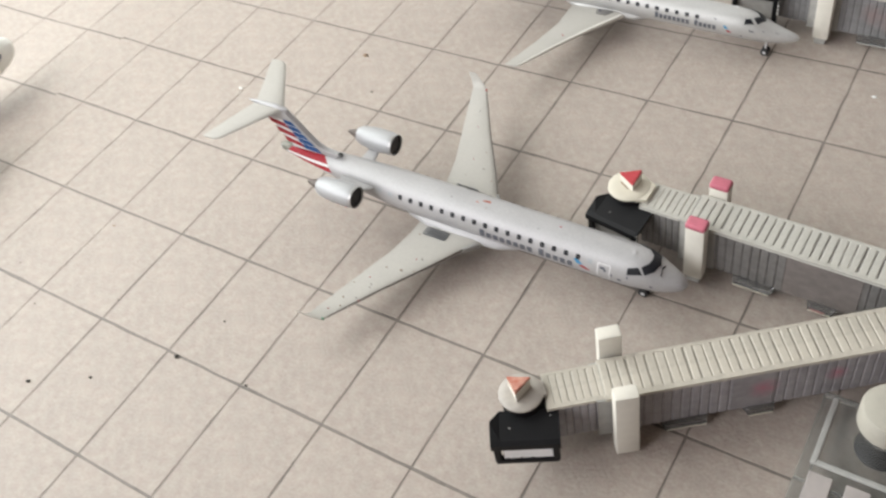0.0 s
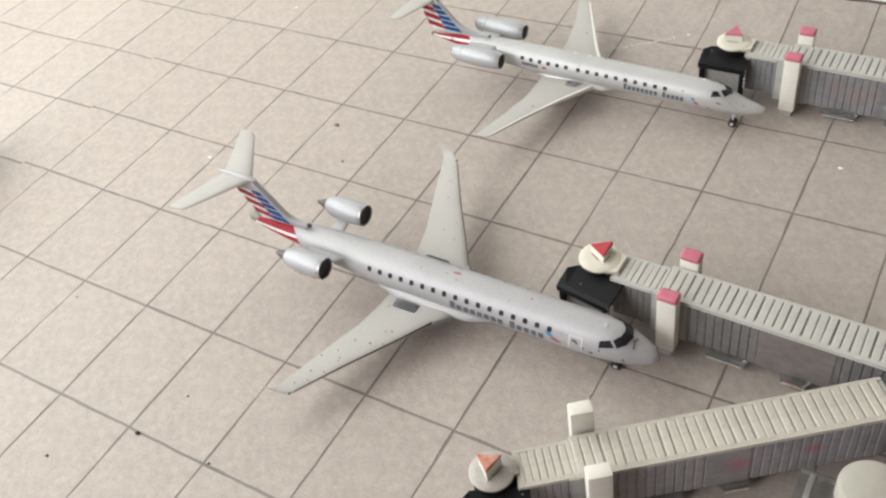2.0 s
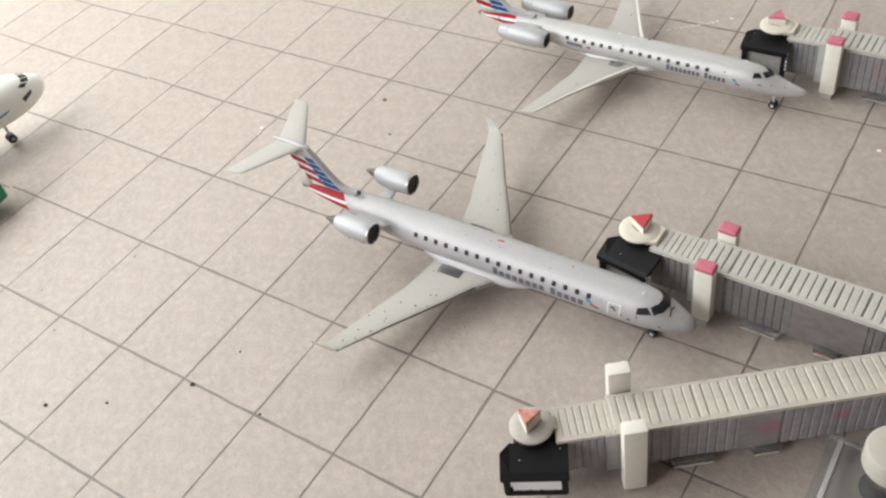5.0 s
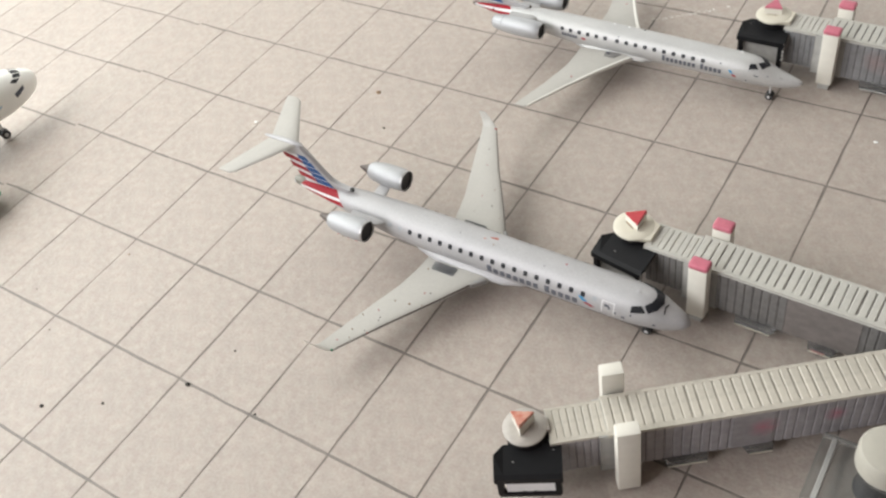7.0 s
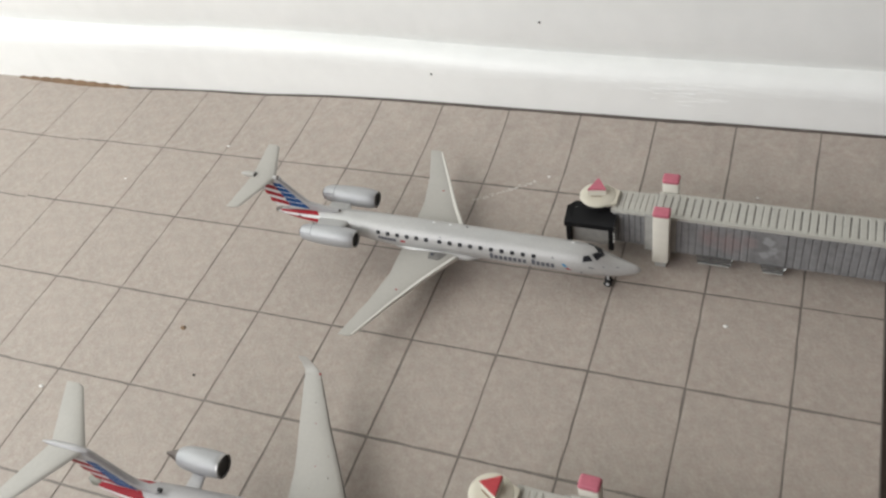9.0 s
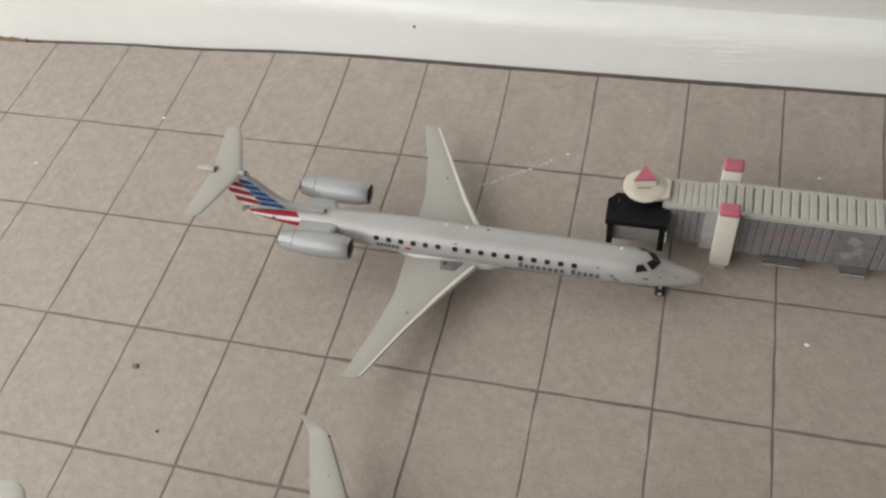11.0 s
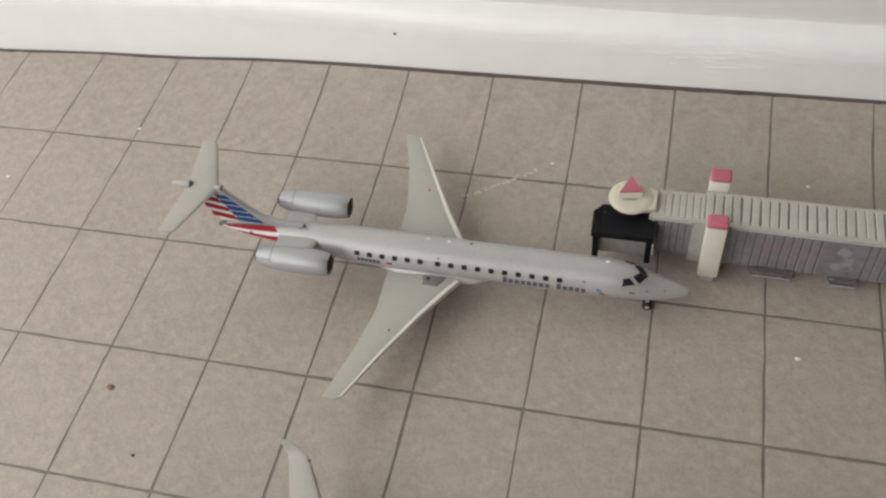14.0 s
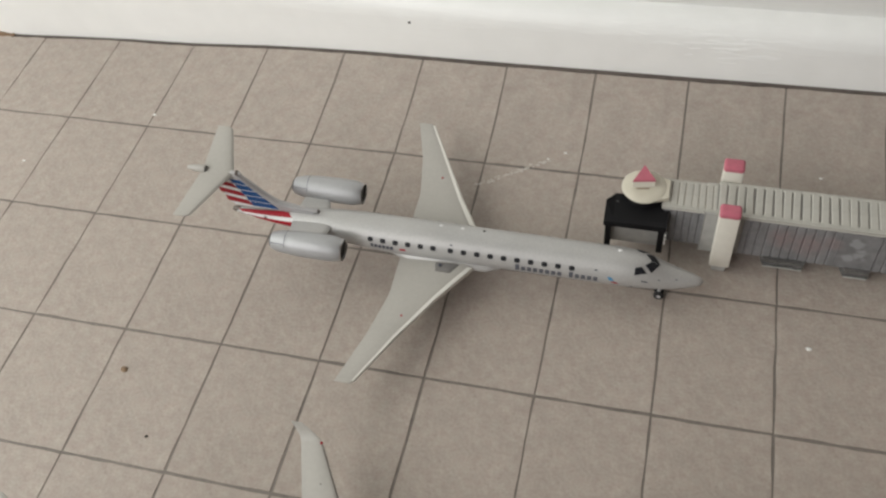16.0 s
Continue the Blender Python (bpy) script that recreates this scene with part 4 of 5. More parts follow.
    for k, (s0, z, s1, h) in enumerate(fin):
        ch, low = s1 - s0, z - (1.0 if k < 2 else 0)
        edge = [(0.0, 0.0, z), (0.05, 0.8, z), (0.11, 1.0, z), (0.9, 0.98, low), (1.0, 0.6, low)]
        prof.append([(-(s0 + ch * u), h * w, zz) for u, w, zz in edge] + [(-(s0 + ch * u), -h * w, zz) for u, w, zz in edge[:0:-1]])
    loft(bm, prof)
    f = part("tail_fin", bm, M_SILVER_B, root, "silver fin with striped paint", True)
    stripes(f, 65.2, 8.4, 70.4, 15.2, 72.9, 76.6, 0.58)
    bm = bmesh.new()
    lathe_x(bm, [(0.12, 0.2), (0.02, 0.36), (-0.5, 0.4)], -62.2, 0, 9.3, 10, True)
    part("dorsal_intake", bm, M_HOLE, root, "small dark dorsal intake")
    bm = bmesh.new()
    lathe_x(bm, [(0.4, 0.1), (0.0, 0.42), (-2.5, 0.6), (-6.0, 0.46), (-8.1, 0.12)], -71.6, 0, 16.85, 12, True)
    part("tail_bullet", bm, M_SILVER_B, root, "", True)
    for side in (1, -1):
        bm = bmesh.new()
        wing_loft(bm, [(0.2, 72.2, 78.3, 16.75, 0.7), (9.7, 78.8, 82.1, 16.75, 0.4), (10.2, 79.8, 82.3, 16.75, 0.24)], side)
        part("tailplane", bm, M_WING, root, "pale grey tailplane half", True)
    for side in (1, -1):
        bm = bmesh.new()
        wing_loft(bm, [(1.2, 53.6, 61.4, 6.9, 0.4), (3.3, 54.6, 61.2, 7.1, 0.3), (5.0, 57.0, 61.0, 7.3, 0.3)] if side < 0 else [(1.2, 57.6, 60.6, 6.6, 0.4), (5.0, 58.0, 60.2, 6.9, 0.3)], side)
        part("pylon", bm, M_SILVER_B, root, "", True)
        pod = nacelle(root, 55.3, side * 6.4, 8.1, 7.6, 2.05, 1.93, 1.35, M_NACELLE)
        for q, (ds, ang, rad) in enumerate(((1.2, -28, 0.14), (2.0, -36, 0.10), (2.9, -30, 0.13), (4.1, -34, 0.12), (4.9, -20, 0.09))):
            bm = bmesh.new()
            bmesh.ops.create_uvsphere(bm, u_segments=7, v_segments=4, radius=rad, matrix=Matrix.Translation((-55.3 - ds, side * (6.4 + 2.0 * math.cos(radians(ang))), 8.1 + 2.0 * math.sin(radians(ang)))) @ Matrix.Diagonal((1.8, 1, 1, 1)))
            part("paint_fleck", bm, M_CRUMB if q % 2 else M_RED, pod)
        bm = bmesh.new()
        box(bm, -58.6, -57.4, side * 6.6 - 0.35, side * 6.6 + 0.35, 5.6, 6.0, 0.1)
        part("drain_mast", bm, M_GREYPATCH, pod)
    bm = bmesh.new()
    lathe_z(bm, [(0.25, -0.4), (0.25, 2.6)], -6.8, 0, 10)
    strut = part("nose_gear_leg", bm, M_RIM, root)
    for dy in (-0.5, 0.5):
        wheel(strut, -6.8, dy, -0.31, 0.85, 0.55)
    for side in (1, -1):
        bm = bmesh.new()
        lathe_z(bm, [(0.3, -1.1), (0.3, 2.8)], -41.0, side * 5.4, 10)
        leg = part("main_gear_leg", bm, M_RIM, root)
        for dy in (-0.5, 0.5):
            wheel(leg, -41.0, side * 5.4 + dy, -1.10 - 0.27 * side, 0.95, 0.5)
    return root


def airliner_white():
    """White mainline jet with green underwing engines."""
    root = new("model_airplane")
    hull = Hull([(0, 10.1), (0.5, 11.2), (2, 12.3), (4.5, 13.6), (7, 14.5), (10, 15.1), (14, 15.2), (80, 15.2), (94, 14.4)],
                [(0, 9.7), (0.5, 8.1), (2, 6.7), (6, 5.4), (10, 4.9), (62, 4.9), (80, 7.9), (94, 12.8)],
                [(0, 0.1), (0.5, 1.3), (2, 2.5), (6, 4.1), (11, 4.9), (64, 5.0), (80, 3.4), (94, 0.6)], 94.0)
    bm = bmesh.new()
    hull.skin(bm)
    fus = part("fuselage", bm, M_JET_WHITE, root, "glossy white fuselage", True)
    for side in (1, -1):
        for c in ([(3.2, 4), (3.0, 22), (4.7, 24), (4.9, 4)], [(3.1, 26), (3.6, 43), (5.2, 41), (4.8, 28)], [(3.9, 47), (5.2, 59), (6.5, 53), (5.5, 45)]):
            bm = bmesh.new()
            hull.patch(bm, [(s, side * a) for s, a in c], 4, 4)
            part("cockpit_window", bm, M_DARK, fus, "dark cockpit window")
        bm = bmesh.new()
        hull.patch(bm, [(7.0, side * 84), (4.2, side * 72), (4.4, side * 84), (6.8, side * 98)], 4, 4)
        part("nose_marking", bm, M_TITLE, fus, "dark printed nose marking")
        bm = bmesh.new()
        hull.patch(bm, [(60, side * 101), (14, side * 101), (14, side * 97), (60, side * 97)], 16, 1)
        part("cheat_line", bm, M_TEAL, fus, "thin teal cheat line")
        bm = bmesh.new()
        hull.patch(bm, [(16.5, side * 100), (10.5, side * 92), (11.5, side * 98), (16.5, side * 107)], 4, 2)
        part("blue_flash", bm, M_CYAN, fus, "light blue flash")
        for s in (17.5, 20.0, 22.2, 24.4, 26.6):
            bm = bmesh.new()
            hull.patch(bm, [(s, side * 76), (s - 0.8, side * 76), (s - 0.8, side * 68), (s, side * 68)], 1, 2)
            part("cabin_window", bm, M_DARK, fus)
        bm = bmesh.new()
        hull.patch(bm, [(24.0, side * 90), (19.2, side * 90), (20.2, side * 74), (24.0, side * 74)], 4, 3)
        part("green_emblem", bm, M_GREEN, fus, "dark green emblem")
        bm = bmesh.new()
        wing_loft(bm, [(3, 30, 52, 6.6, 2.4), (14, 39, 55, 7.8, 1.5), (42, 58, 62, 10.0, 0.6)], side)
        part("wing", bm, M_WING, root, "grey wing", True)
        bm = bmesh.new()
        wing_loft(bm, [(19.4, 30, 49, 7.0, 2.2), (20.0, 30, 49, 7.0, 2.2)], side)
        part("pylon", bm, M_JET_WHITE, root)
        nacelle(root, 23.3, side * 19.7, 5.2, 13.5, 3.9, 3.4, 2.3, M_GREEN, lip=M_EDGE)
    bm = bmesh.new()
    lathe_z(bm, [(0.35, 1.0), (0.35, 6.2)], -12.4, 0, 10)
    strut = part("nose_gear_leg", bm, M_RIM, root)
    for dy in (-0.65, 0.65):
        wheel(strut, -12.4, dy, 1.05, 1.05, 0.7)
    for side in (1, -1):
        bm = bmesh.new()
        lathe_z(bm, [(0.5, 1.4), (0.5, 5.0)], -46.0, side * 9.0, 10)
        leg = part("main_gear_leg", bm, M_RIM, root)
        for dy in (-0.9, 0.9):
            wheel(leg, -46.0, side * 9.0 + dy, 1.45, 1.45, 0.9)
    return root


# ---------------------------------------------------------------- jet bridges
def jet_bridge(length, post_cap, wedge_mat, disc_mat, hood_y, paper, lean, leg_low, panel, post_top, post_w, side_mat, post_x, spread, hood_dx, hood_turn):
    """Origin under the round end plate; the covered tunnel runs along +x, the black hood opens towards -y."""
    root = new("jet_bridge")
    W, LOW, HIGH = 2.75, 2.0, 10.6
    # tunnel sides, corrugated upright
    def side_wall(name, x0, x1, w, z0, z1, period, mat, sgn, lab):
        bm = bmesh.new()
        n = int((x1 - x0) / period)
        outer = []
        for k in range(n):
            a = x0 + k * period
            for dx, d in ((0.0, 0.0), (0.16, 0.16), (period - 0.22, 0.16), (period - 0.06, 0.0)):
                outer.append((a + dx, sgn * (w + d)))
        outer.append((x1, sgn * w))
        top = [bm.verts.new((x, y, z1)) for x, y in outer]
        bot = [bm.verts.new((x, y, z0)) for x, y in outer]
        itop = [bm.verts.new((x, sgn * (w - 0.3), z1)) for x, y in outer]
        ibot = [bm.verts.new((x, sgn * (w - 0.3), z0)) for x, y in outer]
        for k in range(len(outer) - 1):
            bm.faces.new((bot[k], bot[k + 1], top[k + 1], top[k]))
            bm.faces.new((ibot[k], itop[k], itop[k + 1], ibot[k + 1]))
            bm.faces.new((top[k], top[k + 1], itop[k + 1], itop[k]))
            bm.faces.new((bot[k], ibot[k], ibot[k + 1], bot[k + 1]))
        for k in (0, len(outer) - 1):
            bm.faces.new((bot[k], top[k], itop[k], ibot[k]))
        return part(name, bm, mat, root, lab)
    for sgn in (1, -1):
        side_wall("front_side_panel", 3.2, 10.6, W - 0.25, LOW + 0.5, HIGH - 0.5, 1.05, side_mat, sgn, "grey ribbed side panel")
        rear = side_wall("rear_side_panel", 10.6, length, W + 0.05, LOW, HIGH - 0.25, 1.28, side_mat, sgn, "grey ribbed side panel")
        bm = bmesh.new()
        box(bm, post_x - 3.3, post_x + 2.3, sgn * (W - 0.2), sgn * (W + 0.3), LOW - 0.1, HIGH - 0.3, 0.1)
        part("joint_frame", bm, M_SIDE_B, root, "pale grey joint frame")
        bm = bmesh.new()
        box(bm, panel[0], panel[1], sgn * (W + 0.1), sgn * (W + 0.30), LOW + 0.2, HIGH - 0.7, 0.04)
        part("plain_panel", bm, M_PANEL if wedge_mat == M_WEDGE else side_mat, rear, "smooth grey side panel")
        # pale lip along the eaves
        bm = bmesh.new()
        box(bm, 3.0, 10.7, sgn * (W - 0.5), sgn * (W + 0.05), HIGH - 0.75, HIGH - 0.24, 0.08)
        box(bm, 10.7, length, sgn * (W - 0.2), sgn * (W + 0.42), HIGH - 0.45, HIGH + 0.11, 0.1)
        part("eaves_strip", bm, M_SLAT if post_cap else M_SLAT_B, root, "off-white eaves strip")
    bm = bmesh.new()
    box(bm, 3.2, 10.6, -W + 0.3, W - 0.3, LOW + 0.3, LOW + 0.9)
    box(bm, 10.7, length, -W + 0.1, W - 0.1, LOW - 0.15, LOW + 0.5)
    part("tunnel_floor", bm, M_SIDE_B, root, "grey tunnel floor")
    bm = bmesh.new()
    box(bm, 3.0, 10.6, -W + 0.2, W - 0.2, HIGH - 0.9, HIGH - 0.36)
    part("front_roof_deck", bm, M_ROOF_B, root, "pale roof deck between the slats")
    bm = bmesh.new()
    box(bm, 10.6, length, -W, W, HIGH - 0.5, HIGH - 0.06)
    part("roof_deck", bm, M_ROOF if post_cap else M_ROOF_B, root, "roof deck coloured for the shade between the slats")
    # roof slats: shallow rounded ribs
    def slat_mesh(width, w, h):
        bm = bmesh.new()
        prof = [(0, 0), (0.01, h * 0.6), (width * 0.12, h), (width * 0.84, h), (width * 0.97, h * 0.6), (width * 0.98, 0)]
        loft(bm, [[(x, y, z) for x, z in prof] for y in (-w, -w + 0.05, w - 0.05, w)])
        return bm
    jitter = random.Random(int(length * 7 - 10 * hood_y))
    for x0, x1, pitch, across, high, z in ((3.15, 10.2, 1.0, W - 0.46, 0.15, HIGH - 0.37), (10.8, length - 1.2, 1.29, W - 0.14, 0.20, HIGH - 0.07)):
        kinds = []
        for k in range(int((x1 - x0) / pitch) + 1):
            if len(kinds) < 3:
                ob = part("roof_slat", slat_mesh(pitch * (0.87, 0.90, 0.84)[k], across, high * (1.0, 0.8, 1.1)[k]), M_SLAT if post_cap else M_SLAT_B, root)
                kinds.append(ob.data)
            else:
                ob = new("roof_slat", jitter.choice(kinds))
                ob.parent = root
            ob.matrix_basis = pose((x0 + k * pitch + jitter.uniform(-0.05, 0.05)) * MM, 0, z * MM, 0, 0, jitter.uniform(-0.9, 0.9))
    # support posts either side
    post_low = 1.3 if post_cap else 0.5
    for sgn in (1, -1):
        bm = bmesh.new()
        box(bm, post_x - post_w, post_x + post_w, sgn * spread - 1.05, sgn * spread + 1.05, post_low, post_top - 0.25, 0.3, 2)
        post = part("support_post", bm, M_IVORY, root, "ivory plastic support post", True)
        bm = bmesh.new()
        box(bm, post_x - 1.0, post_x + 1.0, sgn * spread - 0.7, sgn * spread + 0.75, 0.0, post_low + 0.1, 0.08)
        part("post_foot", bm, M_FROST if post_cap else M_BLACK, post, "dark post foot")
        if post_cap:
            bm = bmesh.new()
            box(bm, post_x - 0.05 - post_w, post_x + 0.05 + post_w, sgn * spread - 1.1, sgn * spread + 1.1, post_top - 1.05, post_top + 0.05, 0.5, 4)
            part("post_cap", bm, M_PINK, post, "pink painted post top", True)
        bm = bmesh.new()
        box(bm, post_x - 1.0, post_x + 1.0, sgn * 2.8, sgn * 3.4, 3.0, 10.4, 0.1)
        part("post_bracket", bm, M_FROST, post, "pale bracket")
    # clear feet below the tunnel
    for a, run in ((18.2, 6.6), (29.5, 4.4)):
        for sgn in (1, -1):
            bm = bmesh.new()
            prism(bm, [(a, sgn * 2.2), (a + run, sgn * 2.2), (a + run - 0.5, sgn * 3.6), (a + 0.5, sgn * 3.6)], LOW - 1.3, LOW + 0.25, 0.08)
            foot = part("clear_foot", bm, M_FOOT, root, "clear grey plastic foot")
            bm = bmesh.new()
            n, jag = 12, random.Random(int(a * 10))
            line = [(a + 0.6 + (run - 1.2) * q / n, 0.10 + 0.14 * jag.random()) for q in range(n + 1)]
            rows = [[bm.verts.new(p) for p in ((x, sgn * 3.58, LOW - 1.3), (x, sgn * 3.72, LOW - 1.3), (x, sgn * 3.72, LOW - 1.3 + h), (x, sgn * 3.58, LOW - 1.3 + h))] for x, h in line]
            for p, r in zip(rows, rows[1:]):
                for q in range(4):
                    bm.faces.new((p[q], r[q], r[(q + 1) % 4], p[(q + 1) % 4]))
            bm.faces.new(rows[0][::-1])
            bm.faces.new(rows[-1])
            part("foot_edge", bm, M_FROST if wedge_mat == M_PINK else M_CREAM, foot, "pale rough-cut edge")
    if wedge_mat == M_WEDGE:
        bm = bmesh.new()
        prism(bm, [(30.2, -3.3), (32.6, -3.35), (32.3, -3.72), (30.6, -3.7)], LOW - 1.35, LOW - 0.85, 0.05)
        part("foot_chip", bm, M_CHIP, root, "chipped pink foot edge")
    # round end plate, drum and wedge
    bm = bmesh.new()
    lathe_z(bm, [(2.9, LOW + 0.6), (2.9, HIGH - 0.02)], 0.2, 0, 32)
    part("drum", bm, M_BLACK, root, "black drum under the end plate", True)
    bm = bmesh.new()
    rp = 1.0 if post_cap else 0.92
    lathe_z(bm, [(2.7 * rp, HIGH - 0.02), (3.15 * rp, HIGH + 0.05), (3.28 * rp, HIGH + 0.2), (3.26 * rp, HIGH + 0.42), (3.08 * rp, HIGH + 0.56), (2.0 * rp, HIGH + 0.62)], 0, 0, 40)
    plate = part("end_plate", bm, disc_mat, root, "cream round end plate", True)
    bm = bmesh.new()
    if post_cap:
        prism(bm, [(2.0, -2.45), (3.75, -1.75), (3.75, 1.75), (2.0, 2.45)], HIGH - 0.2, HIGH + 0.44, 0.1)
    else:
        box(bm, 2.2, 3.3, -1.1, 1.2, HIGH - 0.25, HIGH + 0.36, 0.15)
    part("plate_tab", bm, disc_mat, plate)
    base = [(-1.45, -0.6), (1.35, -0.1), (-0.3, 2.0)]
    ca, sa = math.cos(lean), math.sin(lean)
    k = 1.14 if post_cap else 1.08
    back = 0.0 if post_cap else 0.6
    tall = 1.25 if post_cap else 1.9
    base = [(k * (x * ca - y * sa) - 0.3 * back, k * (x * sa + y * ca) + back) for x, y in base]
    z0 = HIGH + 0.62
    bm = bmesh.new()
    prism(bm, base, z0 - 0.1, z0 + tall)
    wd = part("wedge", bm, M_IVORY, plate, "white wedge with a red top")
    bm = bmesh.new()
    mx, my = sum(x for x, y in base) / 3, sum(y for x, y in base) / 3
    lo = [bm.verts.new((mx + (x - mx) * 1.06, my + (y - my) * 1.06, z0 + tall - 0.05)) for x, y in base]
    hi = [bm.verts.new((mx + (x - mx) * 0.98, my + (y - my) * 0.98, z0 + tall - 0.05 + h)) for (x, y), h in zip(base, (0.35, 0.35, 0.75))]
    bm.faces.new(lo[::-1])
    bm.faces.new(hi)
    for k in range(3):
        bm.faces.new((lo[k], lo[(k + 1) % 3], hi[(k + 1) % 3], hi[k]))
    part("wedge_top", bm, wedge_mat, wd, "red painted wedge top")
    if post_cap:
        # worn slot in the plate before the wedge
        bm = bmesh.new()
        fx, fy = (base[0][0] + base[1][0]) / 2, (base[0][1] + base[1][1]) / 2
        away = math.hypot(fx, fy)
        fx, fy = fx * (1 + 0.42 / away), fy * (1 + 0.42 / away)
        ux, uy = [(b - a) / 3.4 for a, b in zip(base[0], base[1])]
        prism(bm, [(fx - ux, fy - uy), (fx + ux, fy + uy), (fx + ux - 0.2 * uy, fy + uy + 0.2 * ux), (fx - ux - 0.2 * uy, fy - uy + 0.2 * ux)], z0 - 0.1, z0 + 0.02)
        part("slot", bm, M_CARD, plate, "narrow brown slot")
    # black hood
    bm = bmesh.new()
    x0, x1 = -5.2 + hood_dx, 4.0 + hood_dx
    y1, y0 = hood_y + 4.6, hood_y
    zr, zf = 9.7, 8.5
    roof = [(y1, zr - 0.5), (y1, zr), (y0 + 0.6, zf + 0.25), (y0, zf - 0.1), (y0, zf - 1.1), (y0 + 0.6, zf - 1.1), (y0 + 0.7, zf - 0.45)]
    loft(bm, [[(x, min(y, y1 - cut), z) for y, z in roof] for x, cut in ((x0, 1.5), (x0 + 1.3, 0.0), (x1 - 0.2, 0.0), (x1, 0.1))])
    hood = part("hood", bm, M_BLACK, root, "black plastic docking hood")
    hood.matrix_basis = pose(0, 0, 0, 0, 0, hood_turn)
    for a in (x0 + 0.25, x1 - 1.15):
        bm = bmesh.new()
        box(bm, a, a + 0.9, y0 + 0.15, y0 + 1.1, leg_low, zf - 0.8, 0.12)
        part("hood_leg", bm, M_BLACK, hood)
        bm = bmesh.new()
        box(bm, a, a + 0.5, y0 + 0.9, y1, zf - 1.2, zf - 0.2, 0.1)
        part("hood_cheek", bm, M_BLACK, hood)
    frng = random.Random(int(10 * length + hood_y))
    for k in range(2):
        fx, fv, r = frng.uniform(x0 + 0.6, x1 - 0.6), frng.uniform(0.25, 0.9), frng.uniform(0.05, 0.09)
        fy, fz = y0 + 0.6 + (y1 - y0 - 0.6) * fv, zf + 0.25 + (zr - zf - 0.25) * fv
        bm = bmesh.new()
        prism(bm, [(fx + 1.7 * r * math.cos(q), fy + r * math.sin(q)) for q in (0, 1.3, 2.4, 3.6, 5.0)], fz - 0.05, fz + 0.05)
        part("worn_fleck", bm, M_FROST, hood, "pale worn fleck")
    if not paper:
        # whitish chips along the edge of the leg beside the tunnel
        for k in range(5):
            bm = bmesh.new()
            zc, h, d = zf - 0.2 - 0.85 * k, frng.uniform(0.12, 0.38), frng.uniform(0.05, 0.14)
            prism(bm, [(x1 - 0.22, y0 + 0.12 - d), (x1 + 0.04, y0 + 0.10), (x1 + 0.04, y0 + 0.30), (x1 - 0.2, y0 + 0.25)], zc - h, zc + h * 0.4)
            part("worn_chip", bm, M_FLAKE, hood, "whitish chipped edge")
    if paper:
        bm = bmesh.new()
        box(bm, x0 + 0.4, x1 - 0.4, y0 + 0.1, y0 + 1.1, 3.6, 4.5, 0.12)
        part("hood_sill", bm, M_BLACK, hood)
        bm = bmesh.new()
        pts = [(x0 + 1.5 + 0.47 * k, 4.4 + 0.28 * math.sin(1.7 * k) + 0.12 * math.sin(4.1 * k)) for k in range(15)]
        f = [bm.verts.new((x, y0 + 0.45, z)) for x, z in pts] + [bm.verts.new((pts[-1][0], y0 + 0.45, zf - 0.9)), bm.verts.new((pts[0][0], y0 + 0.45, zf - 0.9))]
        face = bm.faces.new(f)
        ext = bmesh.ops.extrude_face_region(bm, geom=[face])
        for v in [e for e in ext["geom"] if isinstance(e, bmesh.types.BMVert)]:
            v.co.y += 0.15
        part("torn_paper", bm, M_PAPER, hood, "torn white paper in the hood opening")
    else:
        bm = bmesh.new()
        box(bm, x0 + 1.0, x1 - 1.0, y0 + 1.2, y0 + 1.4, leg_low + 0.6, zf - 0.9)
        part("clear_screen", bm, M_SIDE_B, hood, "pale screen inside the hood")
    return root


def terminal_block():
    """Clear plastic base with a raised rim and a cream round cap."""
    root = tagged(new("terminal_base"), "clear plastic base block with a frosted raised rim", "base")
    bm = bmesh.new()
    box(bm, 30.4, 92, -150, -70.8, 0.0, 2.2, 0.3, 2)
    part("block", bm, M_CLEAR, root).visible_shadow = False
    bm = bmesh.new()
    box(bm, 31.7, 32.5, -82.4, -71.6, 2.2, 2.7, 0.15)
    box(bm, 32.4, 90, -82.4, -81.6, 2.2, 2.68, 0.15)
    part("rim", bm, M_FROST, root, "frosted raised rim")
    for k in range(4):
        bm = bmesh.new()
        box(bm, 32.0 + k * 4.6, 35.0 + k * 4.6, -110, -83.4, 2.2, 2.5, 0.1)
        part("floor_strip", bm, M_STRIP, root, "pinkish grey strip")
    return root


def round_cap(x, y, z0):
    root = tagged(new("round_cap"), "cream domed cap on a clear grey column", "cap", "terminal caps")
    bm = bmesh.new()
    lathe_z(bm, [(3.2, z0), (2.9, z0 + 0.6), (2.9, 7.9), (3.4, 8.6)], 0, 0, 28)
    part("column", bm, M_FOOT, root, "clear grey column", True)
    bm = bmesh.new()
    lathe_z(bm, [(3.5, 8.4), (3.9, 8.7), (3.9, 11.4), (3.6, 12.0), (2.6, 12.25), (0.2, 12.3)], 0, 0, 36)
    part("lid", bm, M_CAP, root, "cream plastic lid", True)
    root.location = (x * MM, y * MM, 0)
    return root


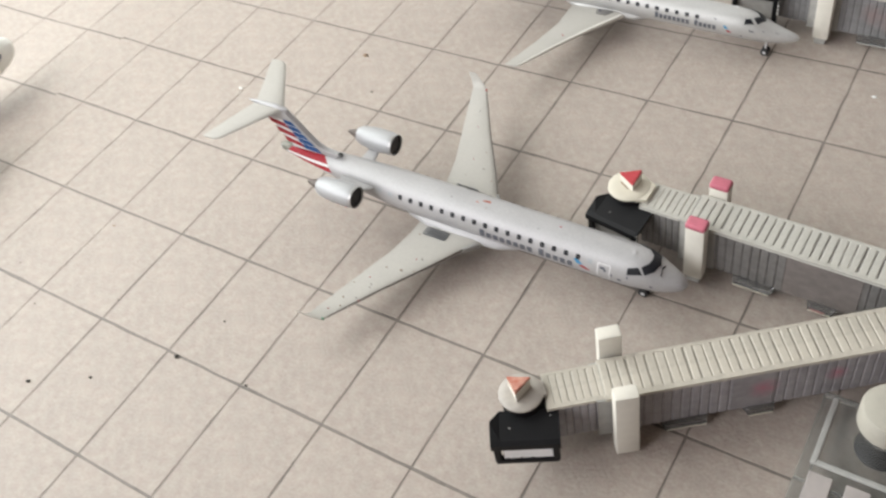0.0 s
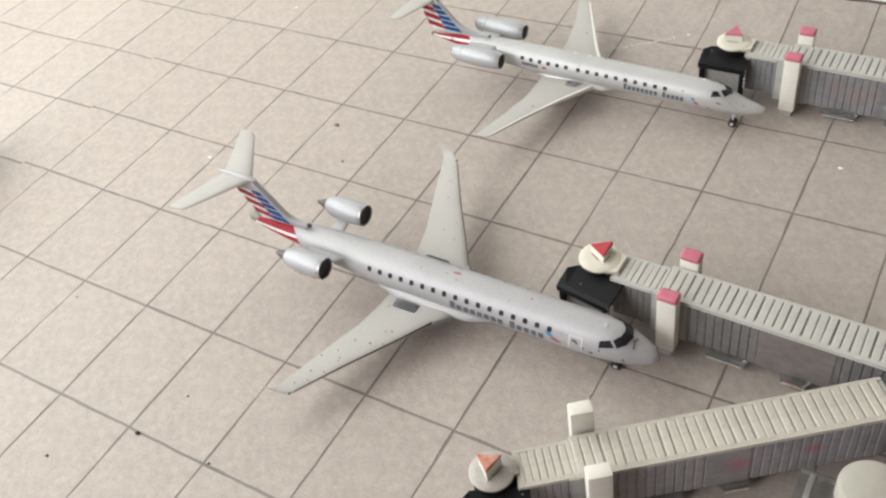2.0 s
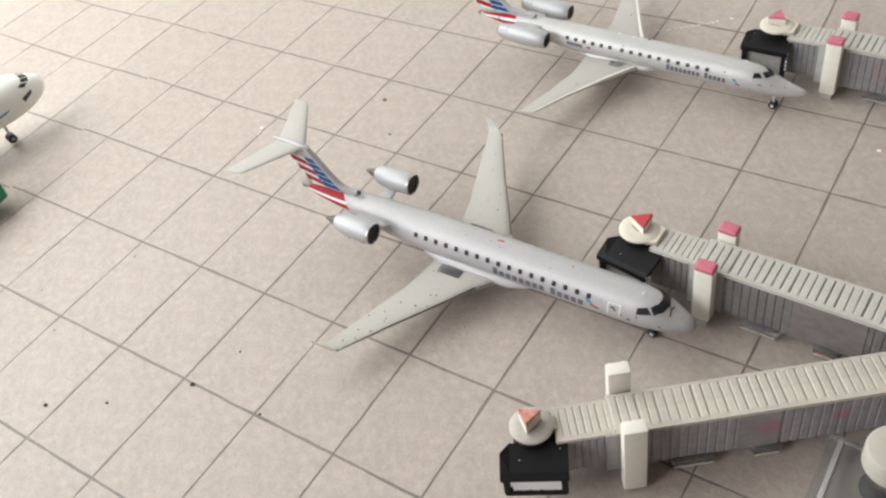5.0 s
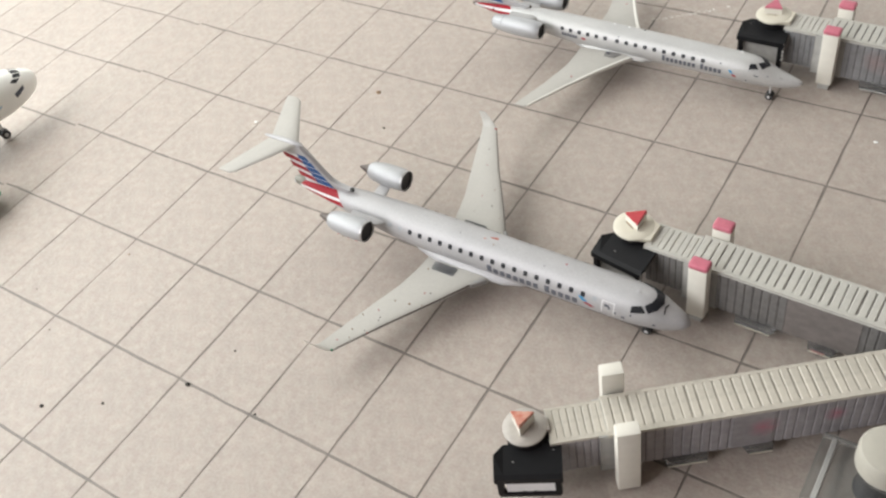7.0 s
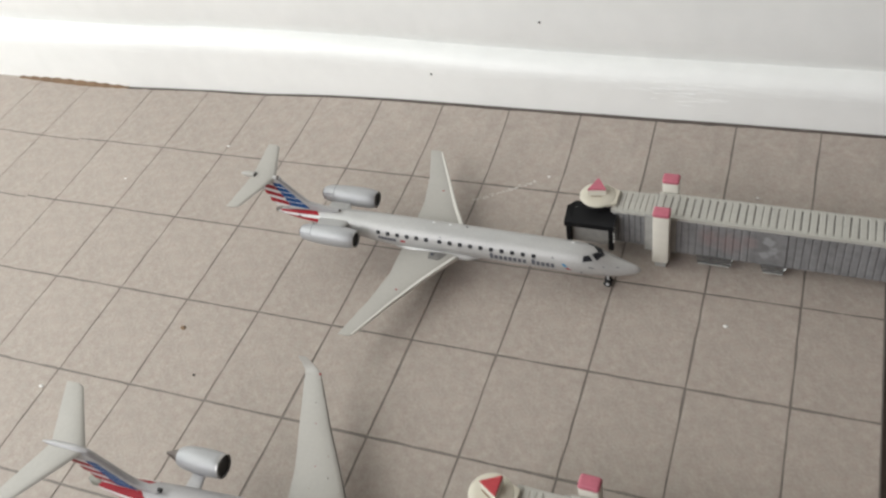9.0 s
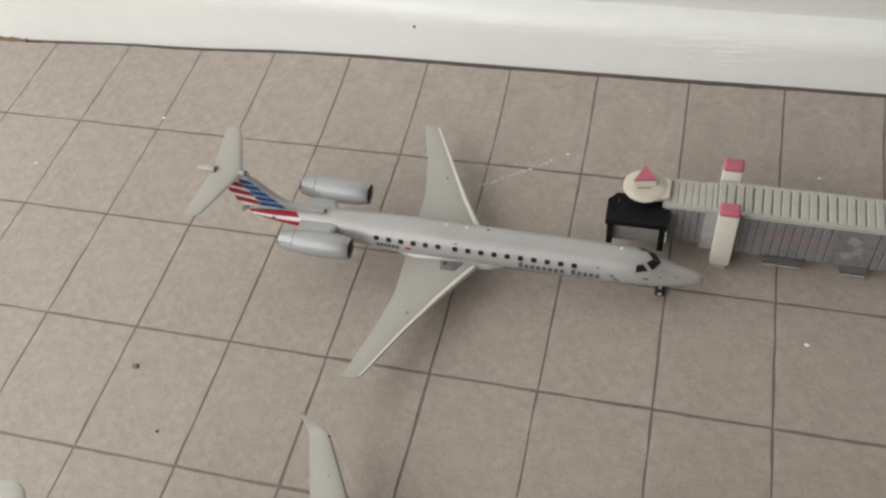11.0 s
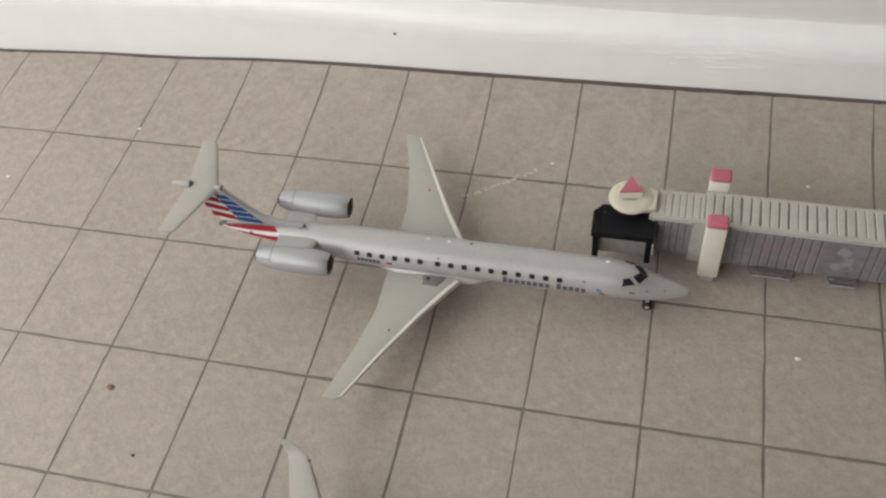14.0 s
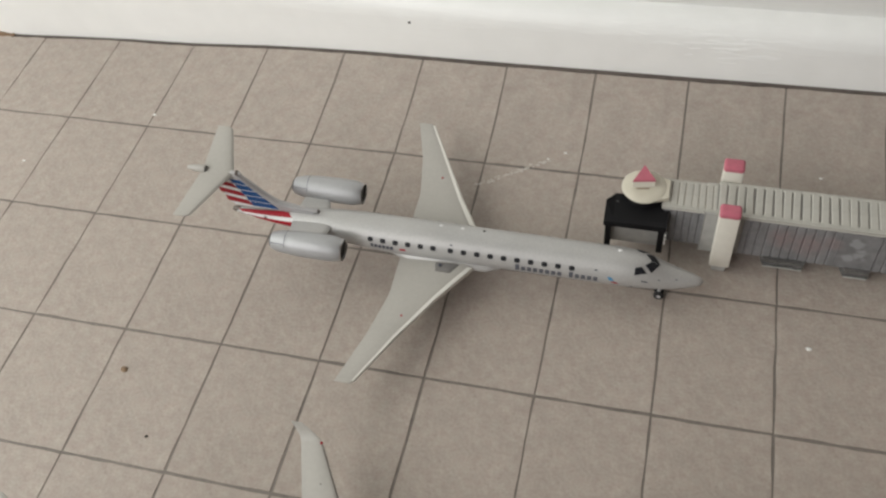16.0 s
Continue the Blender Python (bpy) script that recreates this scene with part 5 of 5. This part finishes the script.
def crumb(x, y, r, mat, label, cat="crumb"):
    bm = bmesh.new()
    bmesh.ops.create_icosphere(bm, subdivisions=2, radius=r)
    for v in bm.verts:
        k = 1 + 0.35 * noise.noise(v.co * (2.2 / r) + Vector((x, y, 0)))
        v.co = Vector((v.co.x * k * (1.25 if cat != "flake" else 1.5), v.co.y * k, max(v.co.z * k * 0.55, -0.3 * r)))
    ob = part(cat, bm, mat, None, "", True)
    ob.location = (x * MM, y * MM, (rise(x, y) + 0.28 * r) * MM)
    tagged(ob, label, cat, "specks on the apron")


# ---------------------------------------------------------------- assemble
room()
MAT = apron_mat()

JET_A = tagged(regional_jet_small(), "slim silver model jet with striped tail and grey wings", "model airplane", "parked model airplanes")
JET_A.matrix_basis = pose(0.0049, -0.00094, 0.00044, 0.6, 1.49, 0.55) @ Matrix.Diagonal((0.982, 1, 1, 1))
JET_B = tagged(regional_jet_large(), "silver model jet with raised wingtips and striped tail", "model airplane", "parked model airplanes")
JET_B.matrix_basis = pose(0.00796, -0.0635, 0.00098, 2.84, 1.5, 0.94) @ Matrix.Diagonal((0.988, 1, 1, 1))
JET_C = tagged(airliner_white(), "glossy white model airliner with green engines", "model airplane", "parked model airplanes")
JET_C.matrix_basis = pose(-0.147, -0.0613, 0.0004, 0, 0, 78)

for x, y, turn, length, cap, wedge, disc, hy, paper, lean, low, panel, top, pw, sm, px, sp, hx, ht in (
    (-5.0, 10.5, -0.8, 64, True, M_PINK, M_CREAM, -5.4, False, 0.0, 2.2, (28.2, 33.4), 13.3, 1.45, M_SIDE_A, 12.4, 4.5, 0.0, 0.8),
    (-5.9, -52.8, -1.8, 64, True, M_WEDGE, M_CREAM, -6.6, False, -0.7, 3.2, (25.8, 36.4), 12.9, 1.5, M_SIDE, 12.95, 4.5, 1.4, -7.7),
    (-3.6, -93.4, 37.4, 52.5, False, M_WORN, M_DISC, -6.5, True, 2.72, 3.9, (27.6, 33.0), 14.5, 1.6, M_SIDE_C, 12.9, 4.8, 0.8, -8.4),
):
    b = jet_bridge(length, cap, wedge, disc, hy, paper, lean, low, panel, top, pw, sm, px, sp, hx, ht)
    b.matrix_basis = pose(x * MM, y * MM, 0, 0, 0, turn)
    tagged(b, "grey ribbed model jet bridge with pink-topped posts and black hood" if cap else "grey ribbed model jet bridge with ivory posts and black hood", "jet bridge", "model jet bridges")

terminal_block()
round_cap(38.9, -76.6, 2.2)
round_cap(43.0, -63.5, 0.0)

for x, y, r in ((-61.6, -105.6, 0.62), (-72.4, -115.1, 0.38), (-58.8, -96.6, 0.3), (-82.0, -120.4, 0.52), (-80, -101, 0.2), (-47.2, -104.9, 0.34), (-68.5, -37.5, 0.36), (-104.6, -102.5, 0.2), (-94.1, -108.2, 0.22)):
    crumb(x, y, 0.62 * r, M_CRUMB, "tiny dark crumb lying on the apron")
for x, y, r in ((-76.6, -27.9, 0.75), (-94, -88, 0.3)):
    crumb(x, y, 0.62 * r, M_CRUMB_B, "small brown crumb lying on the apron")
for x, y, r in ((20.4, -6.7, 0.6), (-95.6, 24.4, 0.5), (-96.6, -46.5, 0.65), (22.1, 25.6, 0.45), (-115.0, 9.5, 0.45), (-18.8, 25.3, 0.4), (-21.5, 23.7, 0.3)):
    crumb(x, y, 0.48 * r, M_FLAKE, "tiny white flake lying on the apron", "flake")
# chalky scuff on the apron
bm = bmesh.new()
srng = random.Random(3)
for k in range(90):
    t = srng.random()
    cx, cy = -32.8 + 12 * t + srng.gauss(0, 0.25), 16.2 + 7.6 * t + srng.gauss(0, 0.28) * (1 - 0.4 * t)
    if srng.random() < t * 0.6:
        continue
    r = srng.uniform(0.05, 0.24)
    prism(bm, [(cx + r * 1.6 * math.cos(a) , cy + r * math.sin(a) * srng.uniform(0.6, 1)) for a in [2 * math.pi * q / 6 for q in range(6)]], rise(cx, cy) - 0.02, rise(cx, cy) + 0.035 + 0.0004 * k)
tagged(part("scuff", bm, M_SCUFF), "pale chalky scuff mark on the apron", "scuff mark", kind="stuff")
# dark chips in the baseboard paint
for x, y, z, r in ((-50.0, 43.88, 10.6, 0.33), (-24.7, 46.0, 23.9, 0.3)):
    bm = bmesh.new()
    bmesh.ops.create_icosphere(bm, subdivisions=1, radius=r, matrix=Matrix.Translation((x, y, z)) @ Matrix.Diagonal((1, 0.3, 1, 1)))
    tagged(part("paint_chip", bm, M_CRUMB), "small dark chip in the baseboard paint", "paint chip", "paint chips")

apron_slabs(MAT)
